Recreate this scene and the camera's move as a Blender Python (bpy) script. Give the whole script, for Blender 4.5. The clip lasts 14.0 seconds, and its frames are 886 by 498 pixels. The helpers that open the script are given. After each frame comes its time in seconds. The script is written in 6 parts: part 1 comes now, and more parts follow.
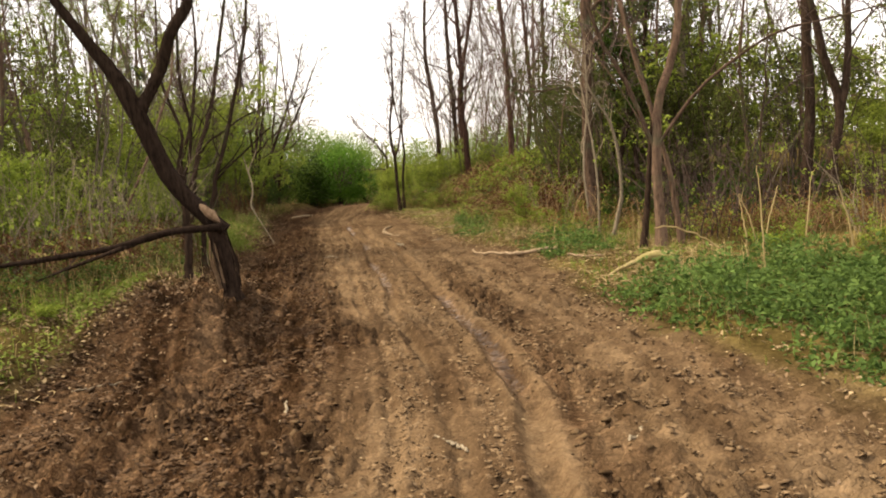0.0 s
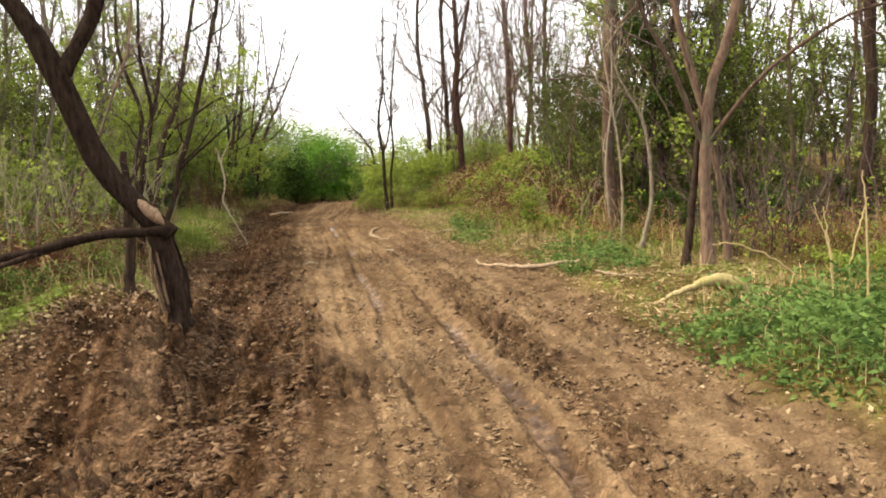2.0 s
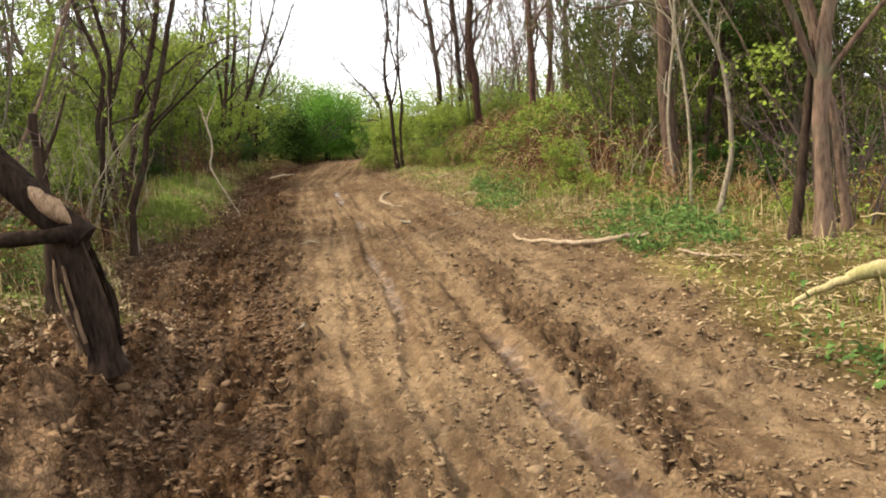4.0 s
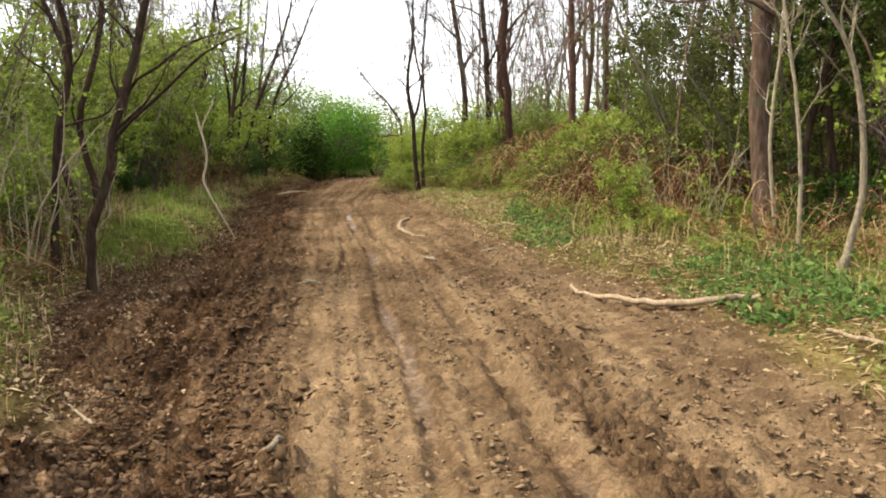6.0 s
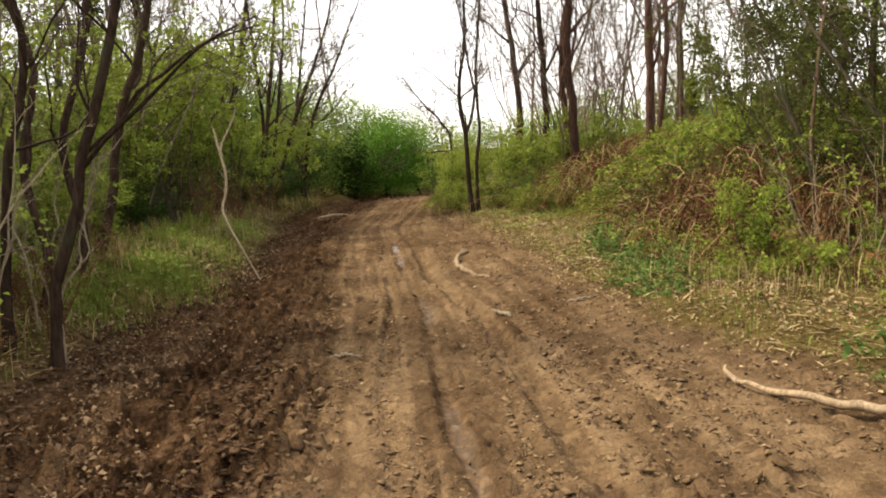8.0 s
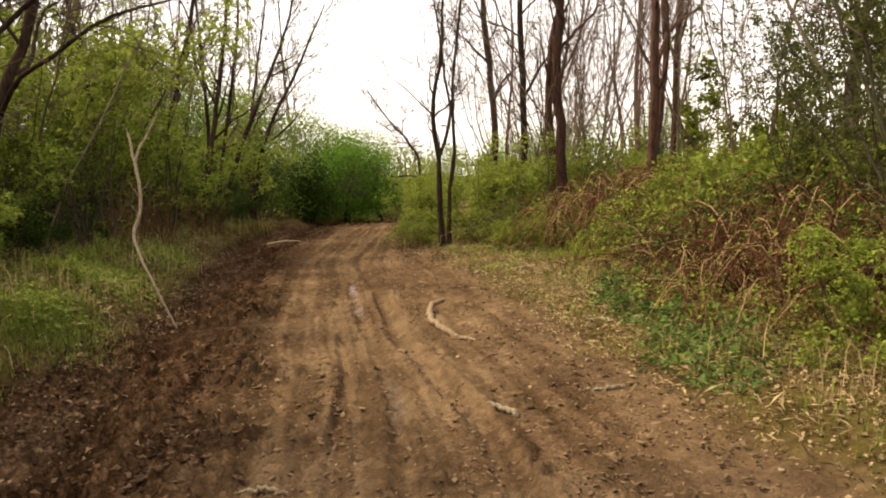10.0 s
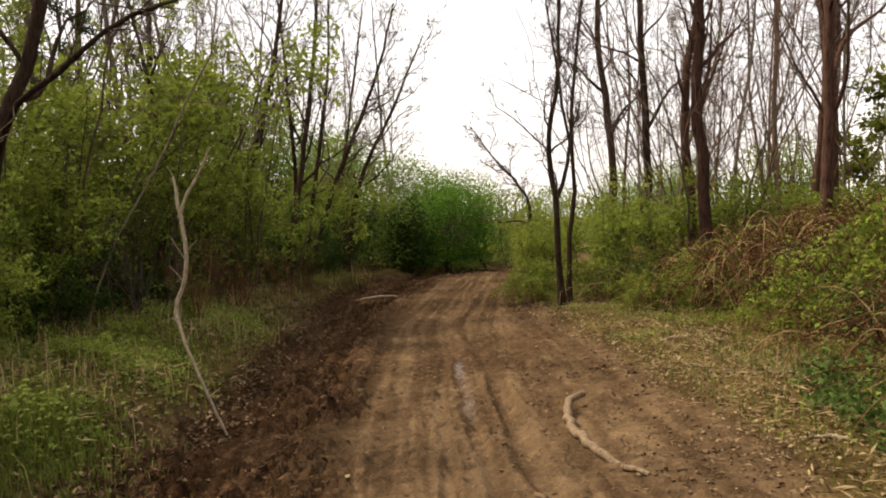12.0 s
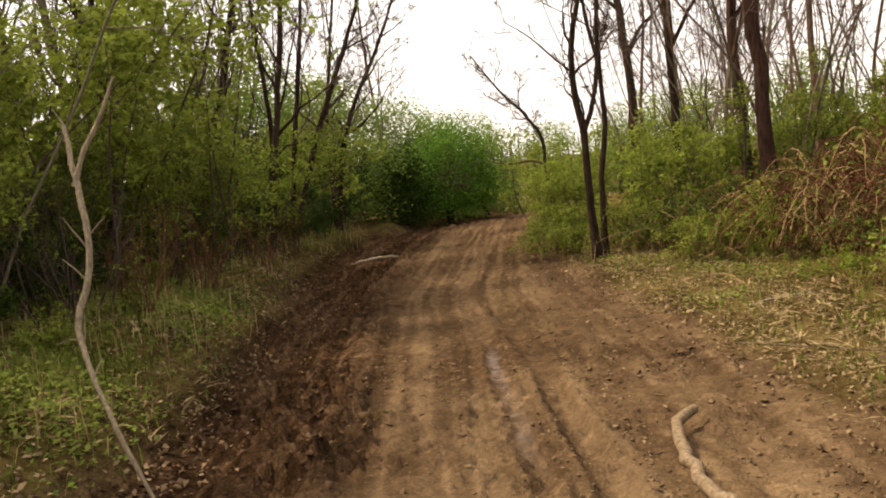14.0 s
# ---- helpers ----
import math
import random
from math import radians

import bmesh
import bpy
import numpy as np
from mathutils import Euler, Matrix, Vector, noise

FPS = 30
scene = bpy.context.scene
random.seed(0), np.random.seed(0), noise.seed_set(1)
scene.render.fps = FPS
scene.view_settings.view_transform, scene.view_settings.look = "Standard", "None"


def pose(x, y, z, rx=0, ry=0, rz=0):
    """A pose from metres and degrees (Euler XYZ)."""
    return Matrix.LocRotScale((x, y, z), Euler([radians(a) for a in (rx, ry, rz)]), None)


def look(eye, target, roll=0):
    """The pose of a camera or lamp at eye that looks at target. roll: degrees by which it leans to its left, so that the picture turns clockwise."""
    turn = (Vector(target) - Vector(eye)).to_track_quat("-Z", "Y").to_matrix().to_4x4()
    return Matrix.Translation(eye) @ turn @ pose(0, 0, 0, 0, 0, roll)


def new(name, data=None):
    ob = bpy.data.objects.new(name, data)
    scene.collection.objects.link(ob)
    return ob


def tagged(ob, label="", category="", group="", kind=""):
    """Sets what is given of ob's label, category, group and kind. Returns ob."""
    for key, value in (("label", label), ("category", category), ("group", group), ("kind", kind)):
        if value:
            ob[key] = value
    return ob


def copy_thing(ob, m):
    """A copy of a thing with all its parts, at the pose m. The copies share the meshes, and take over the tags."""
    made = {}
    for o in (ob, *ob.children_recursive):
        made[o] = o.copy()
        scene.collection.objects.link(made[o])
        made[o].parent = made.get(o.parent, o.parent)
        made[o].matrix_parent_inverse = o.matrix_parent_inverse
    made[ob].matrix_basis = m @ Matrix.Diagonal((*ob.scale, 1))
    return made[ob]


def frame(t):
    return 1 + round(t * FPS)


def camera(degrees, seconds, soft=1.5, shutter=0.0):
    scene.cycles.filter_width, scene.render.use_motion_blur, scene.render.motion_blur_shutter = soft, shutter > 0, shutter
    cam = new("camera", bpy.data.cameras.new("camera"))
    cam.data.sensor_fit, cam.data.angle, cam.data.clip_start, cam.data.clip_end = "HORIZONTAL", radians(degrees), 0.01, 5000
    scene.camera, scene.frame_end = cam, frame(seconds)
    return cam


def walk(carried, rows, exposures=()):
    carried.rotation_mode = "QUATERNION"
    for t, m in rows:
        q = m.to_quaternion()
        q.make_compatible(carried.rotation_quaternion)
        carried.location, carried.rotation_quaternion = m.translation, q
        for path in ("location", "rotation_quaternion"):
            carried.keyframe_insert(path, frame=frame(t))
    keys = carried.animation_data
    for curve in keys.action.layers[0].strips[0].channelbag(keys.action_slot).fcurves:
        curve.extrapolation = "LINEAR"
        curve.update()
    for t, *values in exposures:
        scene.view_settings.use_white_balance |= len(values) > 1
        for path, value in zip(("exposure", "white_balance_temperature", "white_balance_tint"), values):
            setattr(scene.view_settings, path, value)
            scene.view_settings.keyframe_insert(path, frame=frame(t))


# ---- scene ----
cam = camera(53.6, 14.0, soft=1.95)
METRES, EYE, TILT, LEAN, TURN = 16.667, 1.5, 0.0, 0.0, 0.0
ROWS = [
    (0.0, 0.0, 0.0, 0.0, -0.45, -5.74, 4.53),
    (0.5, -0.0047, 0.0307, -0.0001, -0.67, -6.84, 5.95),
    (1.0, -0.0064, 0.0618, 0.0003, -0.38, -6.45, 5.03),
    (1.5, -0.013, 0.0933, -0.002, -0.8, -6.57, 5.0),
    (2.0, -0.0149, 0.1259, -0.0026, -1.54, -5.87, 2.84),
    (2.5, -0.0166, 0.1605, -0.0032, -2.19, -6.03, 3.83),
    (3.0, -0.0188, 0.1964, -0.0019, -2.2, -8.98, 4.33),
    (5.5, -0.0332, 0.3735, -0.0049, 0.13, -8.13, 4.58),
    (6.0, -0.035, 0.4081, -0.006, 0.04, -7.57, 2.67),
    (6.5, -0.0394, 0.4489, -0.0063, 2.26, -7.31, -0.66),
    (7.0, -0.0399, 0.484, -0.0067, 3.78, -6.61, 1.46),
    (7.5, -0.0452, 0.5193, -0.004, 3.27, -6.66, 4.04),
    (10.0, -0.0673, 0.7001, -0.0064, 0.4, -4.87, 1.33),
    (10.5, -0.0697, 0.7361, -0.0035, 0.02, -5.26, 2.58),
    (11.0, -0.0735, 0.7725, -0.0018, 3.86, -4.72, 3.99),
    (11.5, -0.0816, 0.81, -0.003, 6.99, -4.88, 4.96),
    (12.0, -0.087, 0.8466, -0.0026, 6.84, -1.87, 2.3),
    (12.5, -0.0954, 0.882, -0.0034, 6.64, -1.36, 1.68),
    (13.0, -0.1014, 0.9237, -0.0002, 5.98, -2.52, 4.53),
    (13.5, -0.1085, 0.9518, -0.0013, 7.73, -2.96, 4.96),
    (14.0, -0.1154, 0.9882, -0.0023, 6.3, -5.41, 5.97),
]
EXPOSURE = [(0.0, 0.73, 7500, 12), (0.5, 0.85, 7500, 11), (1.0, 0.95, 7450, 10), (1.5, 0.95, 7050, 9), (2.0, 1.2, 6850, 9), (2.5, 1.03, 6550, 8), (3.0, 1.31, 6500, 7), (5.5, 1.05, 6500, 7), (6.0, 1.18, 6500, 7), (7.0, 1.18, 6550, 9), (7.5, 0.95, 6800, 9), (10.0, 0.66, 7850, 14), (10.5, 0.43, 7850, 14), (11.0, 0.54, 7950, 15), (11.5, 0.64, 7950, 15), (12.0, 0.28, 7350, 14), (12.5, -0.09, 7150, 13), (13.0, -0.09, 7350, 13), (13.5, 0.14, 7600, 14), (14.0, 0.48, 7750, 15)]
walk(cam, [(t, pose(0, 0, EYE, TILT, LEAN, TURN) @ pose(METRES * x, METRES * y, METRES * z, 90 + pitch, roll, yaw)) for t, x, y, z, yaw, pitch, roll in ROWS], EXPOSURE)

# ---- world and sun: a bright, thinly overcast spring afternoon ----
SUN_ELEVATION, SUN_ROTATION = radians(52), radians(-83)
world = bpy.data.worlds.new("world")
scene.world = world
world.use_nodes = True
wn, wl = world.node_tree.nodes, world.node_tree.links
wn.clear()
sky = wn.new("ShaderNodeTexSky")
sky.sky_type, sky.sun_disc = "NISHITA", False
sky.sun_elevation, sky.sun_rotation = SUN_ELEVATION, SUN_ROTATION
sky.air_density, sky.dust_density, sky.ozone_density = 1.0, 4.0, 1.0
sky_bg = wn.new("ShaderNodeBackground")
sky_bg.inputs["Strength"].default_value = 0.05
wl.new(sky.outputs["Color"], sky_bg.inputs["Color"])
cloud_bg = wn.new("ShaderNodeBackground")
cloud_bg.inputs["Color"].default_value = (0.97, 0.97, 1.0, 1)
cloud_bg.inputs["Strength"].default_value = 1.0
sky_mix = wn.new("ShaderNodeAddShader")
sky_out = wn.new("ShaderNodeOutputWorld")
wl.new(sky_bg.outputs[0], sky_mix.inputs[0])
wl.new(cloud_bg.outputs[0], sky_mix.inputs[1])
wl.new(sky_mix.outputs[0], sky_out.inputs["Surface"])
sun_data = bpy.data.lights.new("sun", "SUN")
sun_data.energy, sun_data.angle, sun_data.color = 4.2, radians(8), (1.0, 0.92, 0.76)
sun = new("sun", sun_data)
sun.matrix_world = look((-34, 18, 44), (0, 14, 0))


# ---- materials ----
def nodes_of(name):
    m = bpy.data.materials.new(name)
    m.use_nodes = True
    return m, m.node_tree.nodes, m.node_tree.links


def ramp_node(n, stops):
    r = n.new("ShaderNodeValToRGB")
    e = r.color_ramp.elements
    while len(e) < len(stops):
        e.new(0.5)
    for k, (p, c) in zip(e, stops):
        k.position, k.color = p, (*c, 1)
    return r


def leaf_material(name, dark, light, through_it=0.45, rough=0.6, patch=0.5):
    """Thin leaves: each its own tint, larger lighter and duller patches, some light coming through."""
    m, n, l = nodes_of(name)
    geo, tex = n.new("ShaderNodeNewGeometry"), n.new("ShaderNodeTexCoord")
    noi = n.new("ShaderNodeTexNoise")
    noi.inputs["Scale"].default_value, noi.inputs["Detail"].default_value = 1.7, 2
    l.new(tex.outputs["Object"], noi.inputs["Vector"])
    mix = n.new("ShaderNodeMath")
    mix.operation = "MULTIPLY_ADD"
    mix.inputs[1].default_value = 1 - patch
    l.new(geo.outputs["Random Per Island"], mix.inputs[0])
    half = n.new("ShaderNodeMath")
    half.operation = "MULTIPLY"
    half.inputs[1].default_value = patch
    l.new(noi.outputs["Fac"], half.inputs[0])
    l.new(half.outputs[0], mix.inputs[2])
    mid = tuple((a + b) / 2 for a, b in zip(dark, light))
    r = ramp_node(n, [(0.1, dark), (0.5, mid), (0.95, light)])
    l.new(mix.outputs[0], r.inputs["Fac"])
    p = n["Principled BSDF"]
    p.inputs["Roughness"].default_value = rough
    p.inputs["Specular IOR Level"].default_value = 0.05
    l.new(r.outputs["Color"], p.inputs["Base Color"])
    tr = n.new("ShaderNodeBsdfTranslucent")
    l.new(r.outputs["Color"], tr.inputs["Color"])
    ms = n.new("ShaderNodeMixShader")
    ms.inputs[0].default_value = through_it
    l.new(p.outputs[0], ms.inputs[1])
    l.new(tr.outputs[0], ms.inputs[2])
    l.new(ms.outputs[0], n["Material Output"].inputs["Surface"])
    return m


def bark_material(name, dark, light, moss=None, scale=9.0, bump=0.6, moss_at=0.62):
    """Bark with upright furrows, blotches and, where given, green algae."""
    m, n, l = nodes_of(name)
    tex, mp = n.new("ShaderNodeTexCoord"), n.new("ShaderNodeMapping")
    mp.inputs["Scale"].default_value = (scale, scale, scale * 0.22)
    l.new(tex.outputs["Object"], mp.inputs["Vector"])
    fur = n.new("ShaderNodeTexNoise")
    fur.inputs["Scale"].default_value, fur.inputs["Detail"].default_value, fur.inputs["Roughness"].default_value = 3.0, 6, 0.65
    l.new(mp.outputs[0], fur.inputs["Vector"])
    blot = n.new("ShaderNodeTexNoise")
    blot.inputs["Scale"].default_value, blot.inputs["Detail"].default_value = 2.3, 4
    l.new(tex.outputs["Object"], blot.inputs["Vector"])
    r = ramp_node(n, [(0.3, dark), (0.72, light)])
    l.new(fur.outputs["Fac"], r.inputs["Fac"])
    col = r.outputs["Color"]
    info = n.new("ShaderNodeObjectInfo")
    hsv = n.new("ShaderNodeHueSaturation")
    mr = n.new("ShaderNodeMapRange")
    mr.inputs["To Min"].default_value, mr.inputs["To Max"].default_value = 0.75, 1.3
    l.new(info.outputs["Random"], mr.inputs["Value"])
    l.new(mr.outputs[0], hsv.inputs["Value"])
    l.new(col, hsv.inputs["Color"])
    col = hsv.outputs["Color"]
    if moss:
        mr2 = n.new("ShaderNodeMapRange")
        mr2.inputs["From Min"].default_value, mr2.inputs["From Max"].default_value = moss_at - 0.08, moss_at + 0.08
        l.new(blot.outputs["Fac"], mr2.inputs["Value"])
        mx = n.new("ShaderNodeMix")
        mx.data_type = "RGBA"
        l.new(mr2.outputs[0], mx.inputs[0])
        l.new(col, mx.inputs[6])
        mx.inputs[7].default_value = (*moss, 1)
        col = mx.outputs[2]
    p = n["Principled BSDF"]
    p.inputs["Roughness"].default_value = 0.9
    p.inputs["Specular IOR Level"].default_value = 0.02
    l.new(col, p.inputs["Base Color"])
    bp = n.new("ShaderNodeBump")
    bp.inputs["Strength"].default_value, bp.inputs["Distance"].default_value = bump, 0.02
    l.new(fur.outputs["Fac"], bp.inputs["Height"])
    l.new(bp.outputs[0], p.inputs["Normal"])
    return m


def soil_material():
    """Track soil: trodden tan earth, wet dark mud and humus under the verge, told apart by the ground's own zones."""
    m, n, l = nodes_of("soil")
    tex = n.new("ShaderNodeTexCoord")
    zone = n.new("ShaderNodeAttribute")
    zone.attribute_name = "zone"
    sep = n.new("ShaderNodeSeparateColor")
    l.new(zone.outputs["Color"], sep.inputs[0])

    def noise_at(scale, detail, rough=0.6):
        t = n.new("ShaderNodeTexNoise")
        t.inputs["Scale"].default_value, t.inputs["Detail"].default_value, t.inputs["Roughness"].default_value = scale, detail, rough
        l.new(tex.outputs["Object"], t.inputs["Vector"])
        return t.outputs["Fac"]

    big, mid, fine = noise_at(1.1, 4), noise_at(9.0, 6, 0.6), noise_at(48.0, 4, 0.6)
    def mixed(fac, a, b):
        x = n.new("ShaderNodeMix")
        x.data_type = "RGBA"
        for sock, v in ((0, fac), (6, a), (7, b)):
            if isinstance(v, (int, float)):
                x.inputs[sock].default_value = v
            elif isinstance(v, tuple):
                x.inputs[sock].default_value = (*v, 1)
            else:
                l.new(v, x.inputs[sock])
        return x.outputs[2]

    def added(a, b, k):
        x = n.new("ShaderNodeMath")
        x.operation = "MULTIPLY_ADD"
        l.new(b, x.inputs[0])
        x.inputs[1].default_value = k
        l.new(a, x.inputs[2])
        return x.outputs[0]

    mixfac = added(added(mid, big, 0.35), sep.outputs[2], 0.7)
    scaled = n.new("ShaderNodeMapRange")
    scaled.inputs["From Min"].default_value, scaled.inputs["From Max"].default_value = 0.52, 1.55
    l.new(mixfac, scaled.inputs["Value"])
    dry = ramp_node(n, [(0.0, (0.062, 0.038, 0.021)), (0.45, (0.113, 0.0725, 0.040)), (1.0, (0.186, 0.124, 0.070))])
    l.new(scaled.outputs[0], dry.inputs["Fac"])
    wet = ramp_node(n, [(0.0, (0.027, 0.0142, 0.0074)), (0.5, (0.076, 0.043, 0.023)), (1.0, (0.150, 0.092, 0.051))])
    l.new(scaled.outputs[0], wet.inputs["Fac"])
    humus = ramp_node(n, [(0.0, (0.040, 0.028, 0.010)), (0.5, (0.090, 0.066, 0.023)), (1.0, (0.165, 0.122, 0.046))])
    l.new(scaled.outputs[0], humus.inputs["Fac"])
    c = mixed(sep.outputs[0], dry.outputs["Color"], wet.outputs["Color"])
    c = mixed(sep.outputs[1], c, humus.outputs["Color"])
    grain = ramp_node(n, [(0.32, (0.85, 0.84, 0.83)), (0.68, (1.12, 1.12, 1.12))])
    l.new(fine, grain.inputs["Fac"])
    mul = n.new("ShaderNodeMix")
    mul.data_type, mul.blend_type = "RGBA", "MULTIPLY"
    mul.inputs[0].default_value = 1.0
    l.new(c, mul.inputs[6])
    l.new(grain.outputs["Color"], mul.inputs[7])
    p = n["Principled BSDF"]
    l.new(mul.outputs[2], p.inputs["Base Color"])
    ro = n.new("ShaderNodeMapRange")
    ro.inputs["To Min"].default_value, ro.inputs["To Max"].default_value = 0.95, 0.62
    l.new(sep.outputs[0], ro.inputs["Value"])
    slick_ro = n.new("ShaderNodeMapRange")
    slick_ro.inputs["To Min"].default_value, slick_ro.inputs["To Max"].default_value = 1.0, 0.45
    l.new(zone.outputs["Alpha"], slick_ro.inputs["Value"])
    both = n.new("ShaderNodeMath")
    both.operation = "MULTIPLY"
    l.new(ro.outputs[0], both.inputs[0])
    l.new(slick_ro.outputs[0], both.inputs[1])
    l.new(both.outputs[0], p.inputs["Roughness"])
    spec = n.new("ShaderNodeMath")
    spec.operation = "MULTIPLY"
    spec.inputs[1].default_value = 0.06
    l.new(zone.outputs["Alpha"], spec.inputs[0])
    l.new(spec.outputs[0], p.inputs["Specular IOR Level"])
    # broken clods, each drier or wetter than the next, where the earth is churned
    warp = n.new("ShaderNodeTexNoise")
    warp.inputs["Scale"].default_value, warp.inputs["Detail"].default_value = 14.0, 3
    l.new(tex.outputs["Object"], warp.inputs["Vector"])
    bent = n.new("ShaderNodeVectorMath")
    bent.operation = "MULTIPLY_ADD"
    bent.inputs[1].default_value = (0.07, 0.07, 0.07)
    l.new(warp.outputs["Color"], bent.inputs[0])
    l.new(tex.outputs["Object"], bent.inputs[2])
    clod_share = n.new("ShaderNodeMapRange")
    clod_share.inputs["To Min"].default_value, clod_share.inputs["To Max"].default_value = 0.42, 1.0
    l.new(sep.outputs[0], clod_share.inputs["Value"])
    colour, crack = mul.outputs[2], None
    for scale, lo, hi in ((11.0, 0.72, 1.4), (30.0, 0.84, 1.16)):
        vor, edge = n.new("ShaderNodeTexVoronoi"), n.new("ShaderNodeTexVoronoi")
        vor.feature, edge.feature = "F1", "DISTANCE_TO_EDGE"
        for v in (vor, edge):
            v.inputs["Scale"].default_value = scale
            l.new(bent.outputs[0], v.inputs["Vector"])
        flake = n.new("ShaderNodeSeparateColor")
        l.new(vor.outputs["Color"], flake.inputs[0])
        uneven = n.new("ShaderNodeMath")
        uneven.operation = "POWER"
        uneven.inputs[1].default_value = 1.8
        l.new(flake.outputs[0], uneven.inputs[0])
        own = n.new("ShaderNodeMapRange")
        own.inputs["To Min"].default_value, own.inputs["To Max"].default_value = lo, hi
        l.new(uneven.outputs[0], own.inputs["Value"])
        # edges between clods coloured darker, painting the shade in the gaps
        joint_shade = n.new("ShaderNodeMapRange")
        joint_shade.inputs["From Max"].default_value = 0.16
        joint_shade.inputs["To Min"].default_value = 0.66
        l.new(edge.outputs["Distance"], joint_shade.inputs["Value"])
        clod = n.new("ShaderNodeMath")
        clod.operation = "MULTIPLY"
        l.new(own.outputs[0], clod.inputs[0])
        l.new(joint_shade.outputs[0], clod.inputs[1])
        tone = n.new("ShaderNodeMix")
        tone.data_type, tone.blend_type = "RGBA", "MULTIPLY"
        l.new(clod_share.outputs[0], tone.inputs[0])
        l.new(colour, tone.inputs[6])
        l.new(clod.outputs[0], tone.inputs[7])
        colour, crack = tone.outputs[2], joint_shade
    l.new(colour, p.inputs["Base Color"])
    hgt = added(added(mid, fine, 0.16), crack.outputs[0], 0.22)
    bp = n.new("ShaderNodeBump")
    bp.inputs["Distance"].default_value = 0.06
    calm = n.new("ShaderNodeMapRange")
    calm.inputs["To Min"].default_value, calm.inputs["To Max"].default_value = 1.0, 0.15
    l.new(zone.outputs["Alpha"], calm.inputs["Value"])
    firm = n.new("ShaderNodeMapRange")
    firm.inputs["To Min"].default_value, firm.inputs["To Max"].default_value = 0.65, 1.0
    l.new(sep.outputs[0], firm.inputs["Value"])
    amount = n.new("ShaderNodeMath")
    amount.operation = "MULTIPLY"
    l.new(calm.outputs[0], amount.inputs[0])
    l.new(firm.outputs[0], amount.inputs[1])
    l.new(amount.outputs[0], bp.inputs["Strength"])
    l.new(hgt, bp.inputs["Height"])
    l.new(bp.outputs[0], p.inputs["Normal"])
    return m


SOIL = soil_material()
SOIL_CRUMB = leaf_material("crumb_dry", (0.088, 0.056, 0.031), (0.195, 0.131, 0.074), 0.0, 0.95, 0.4)
MUD_CRUMB = leaf_material("crumb_wet", (0.022, 0.012, 0.006), (0.125, 0.076, 0.042), 0.0, 0.8, 0.3)
LUMP = leaf_material("earth_lump", (0.040, 0.024, 0.012), (0.125, 0.080, 0.041), 0.0, 0.9, 0.35)
TWIG_BROWN = bark_material("twig_brown", (0.055, 0.026, 0.013), (0.21, 0.115, 0.058), scale=20)
BARK_DARK = bark_material("bark_dark", (0.011, 0.007, 0.005), (0.060, 0.039, 0.027), (0.05, 0.055, 0.03), moss_at=0.66)
BARK_BLACK = bark_material("bark_black", (0.006, 0.004, 0.003), (0.042, 0.027, 0.019), scale=12, bump=1.0)
BARK_BROWN = bark_material("bark_brown", (0.036, 0.023, 0.016), (0.165, 0.108, 0.074), (0.085, 0.085, 0.05))
BARK_RED = bark_material("bark_red_brown", (0.020, 0.011, 0.008), (0.105, 0.058, 0.042))
BARK_GREY = bark_material("bark_grey", (0.055, 0.044, 0.031), (0.18, 0.147, 0.105), (0.10, 0.11, 0.06))
TWIG = bark_material("twig_bark", (0.035, 0.024, 0.019), (0.13, 0.092, 0.078), scale=20)
# lighter than TWIG: haze and back light painted into the thickets' twigs
TWIG_MAUVE = bark_material("twig_mauve", (0.070, 0.048, 0.042), (0.21, 0.150, 0.135), scale=20)
TWIG_PALE = bark_material("twig_pale", (0.11, 0.085, 0.058), (0.31, 0.255, 0.175), scale=20)
DEAD_WOOD = bark_material("dead_wood", (0.12, 0.083, 0.050), (0.37, 0.275, 0.180), scale=14, bump=0.5)
SPLINTER = bark_material("split_wood", (0.07, 0.042, 0.025), (0.27, 0.18, 0.11), scale=26)
MOSSY = bark_material("mossy_log_bark", (0.12, 0.085, 0.04), (0.46, 0.37, 0.19), (0.2, 0.18, 0.06), scale=16, moss_at=0.6)
TWIG_RED = bark_material("twig_red_brown", (0.026, 0.011, 0.0065), (0.130, 0.060, 0.032), scale=20)
TWIG_STRAW = bark_material("twig_straw", (0.13, 0.075, 0.036), (0.40, 0.28, 0.15), scale=20)
LEAF_SPRING = leaf_material("leaf_spring", (0.0478, 0.074, 0.0097), (0.289, 0.363, 0.059), 0.4)
LEAF_FRESH = leaf_material("leaf_fresh", (0.0686, 0.0962, 0.0119), (0.312, 0.377, 0.066), 0.4)
# deep green lowered further, so the colour carries shade inside the foliage
LEAF_DEEP_SHADE = leaf_material("leaf_deep_shade", (0.0077, 0.022, 0.0033), (0.06, 0.106, 0.015), 0.2, 0.45)
LEAF_HEDGE = leaf_material("leaf_hedge", (0.0189, 0.0614, 0.0071), (0.138, 0.275, 0.032), 0.35)
LEAF_HAZE = leaf_material("leaf_haze", (0.0504, 0.0952, 0.0157), (0.221, 0.312, 0.065), 0.45)
LEAF_IVY = leaf_material("leaf_ivy", (0.014, 0.034, 0.006), (0.090, 0.135, 0.026), 0.3, 0.5)
LEAF_OLIVE = leaf_material("leaf_olive", (0.018, 0.024, 0.006), (0.120, 0.135, 0.036), 0.35)
LEAF_HERB = leaf_material("leaf_herb", (0.022, 0.050, 0.012), (0.125, 0.190, 0.046), 0.3)
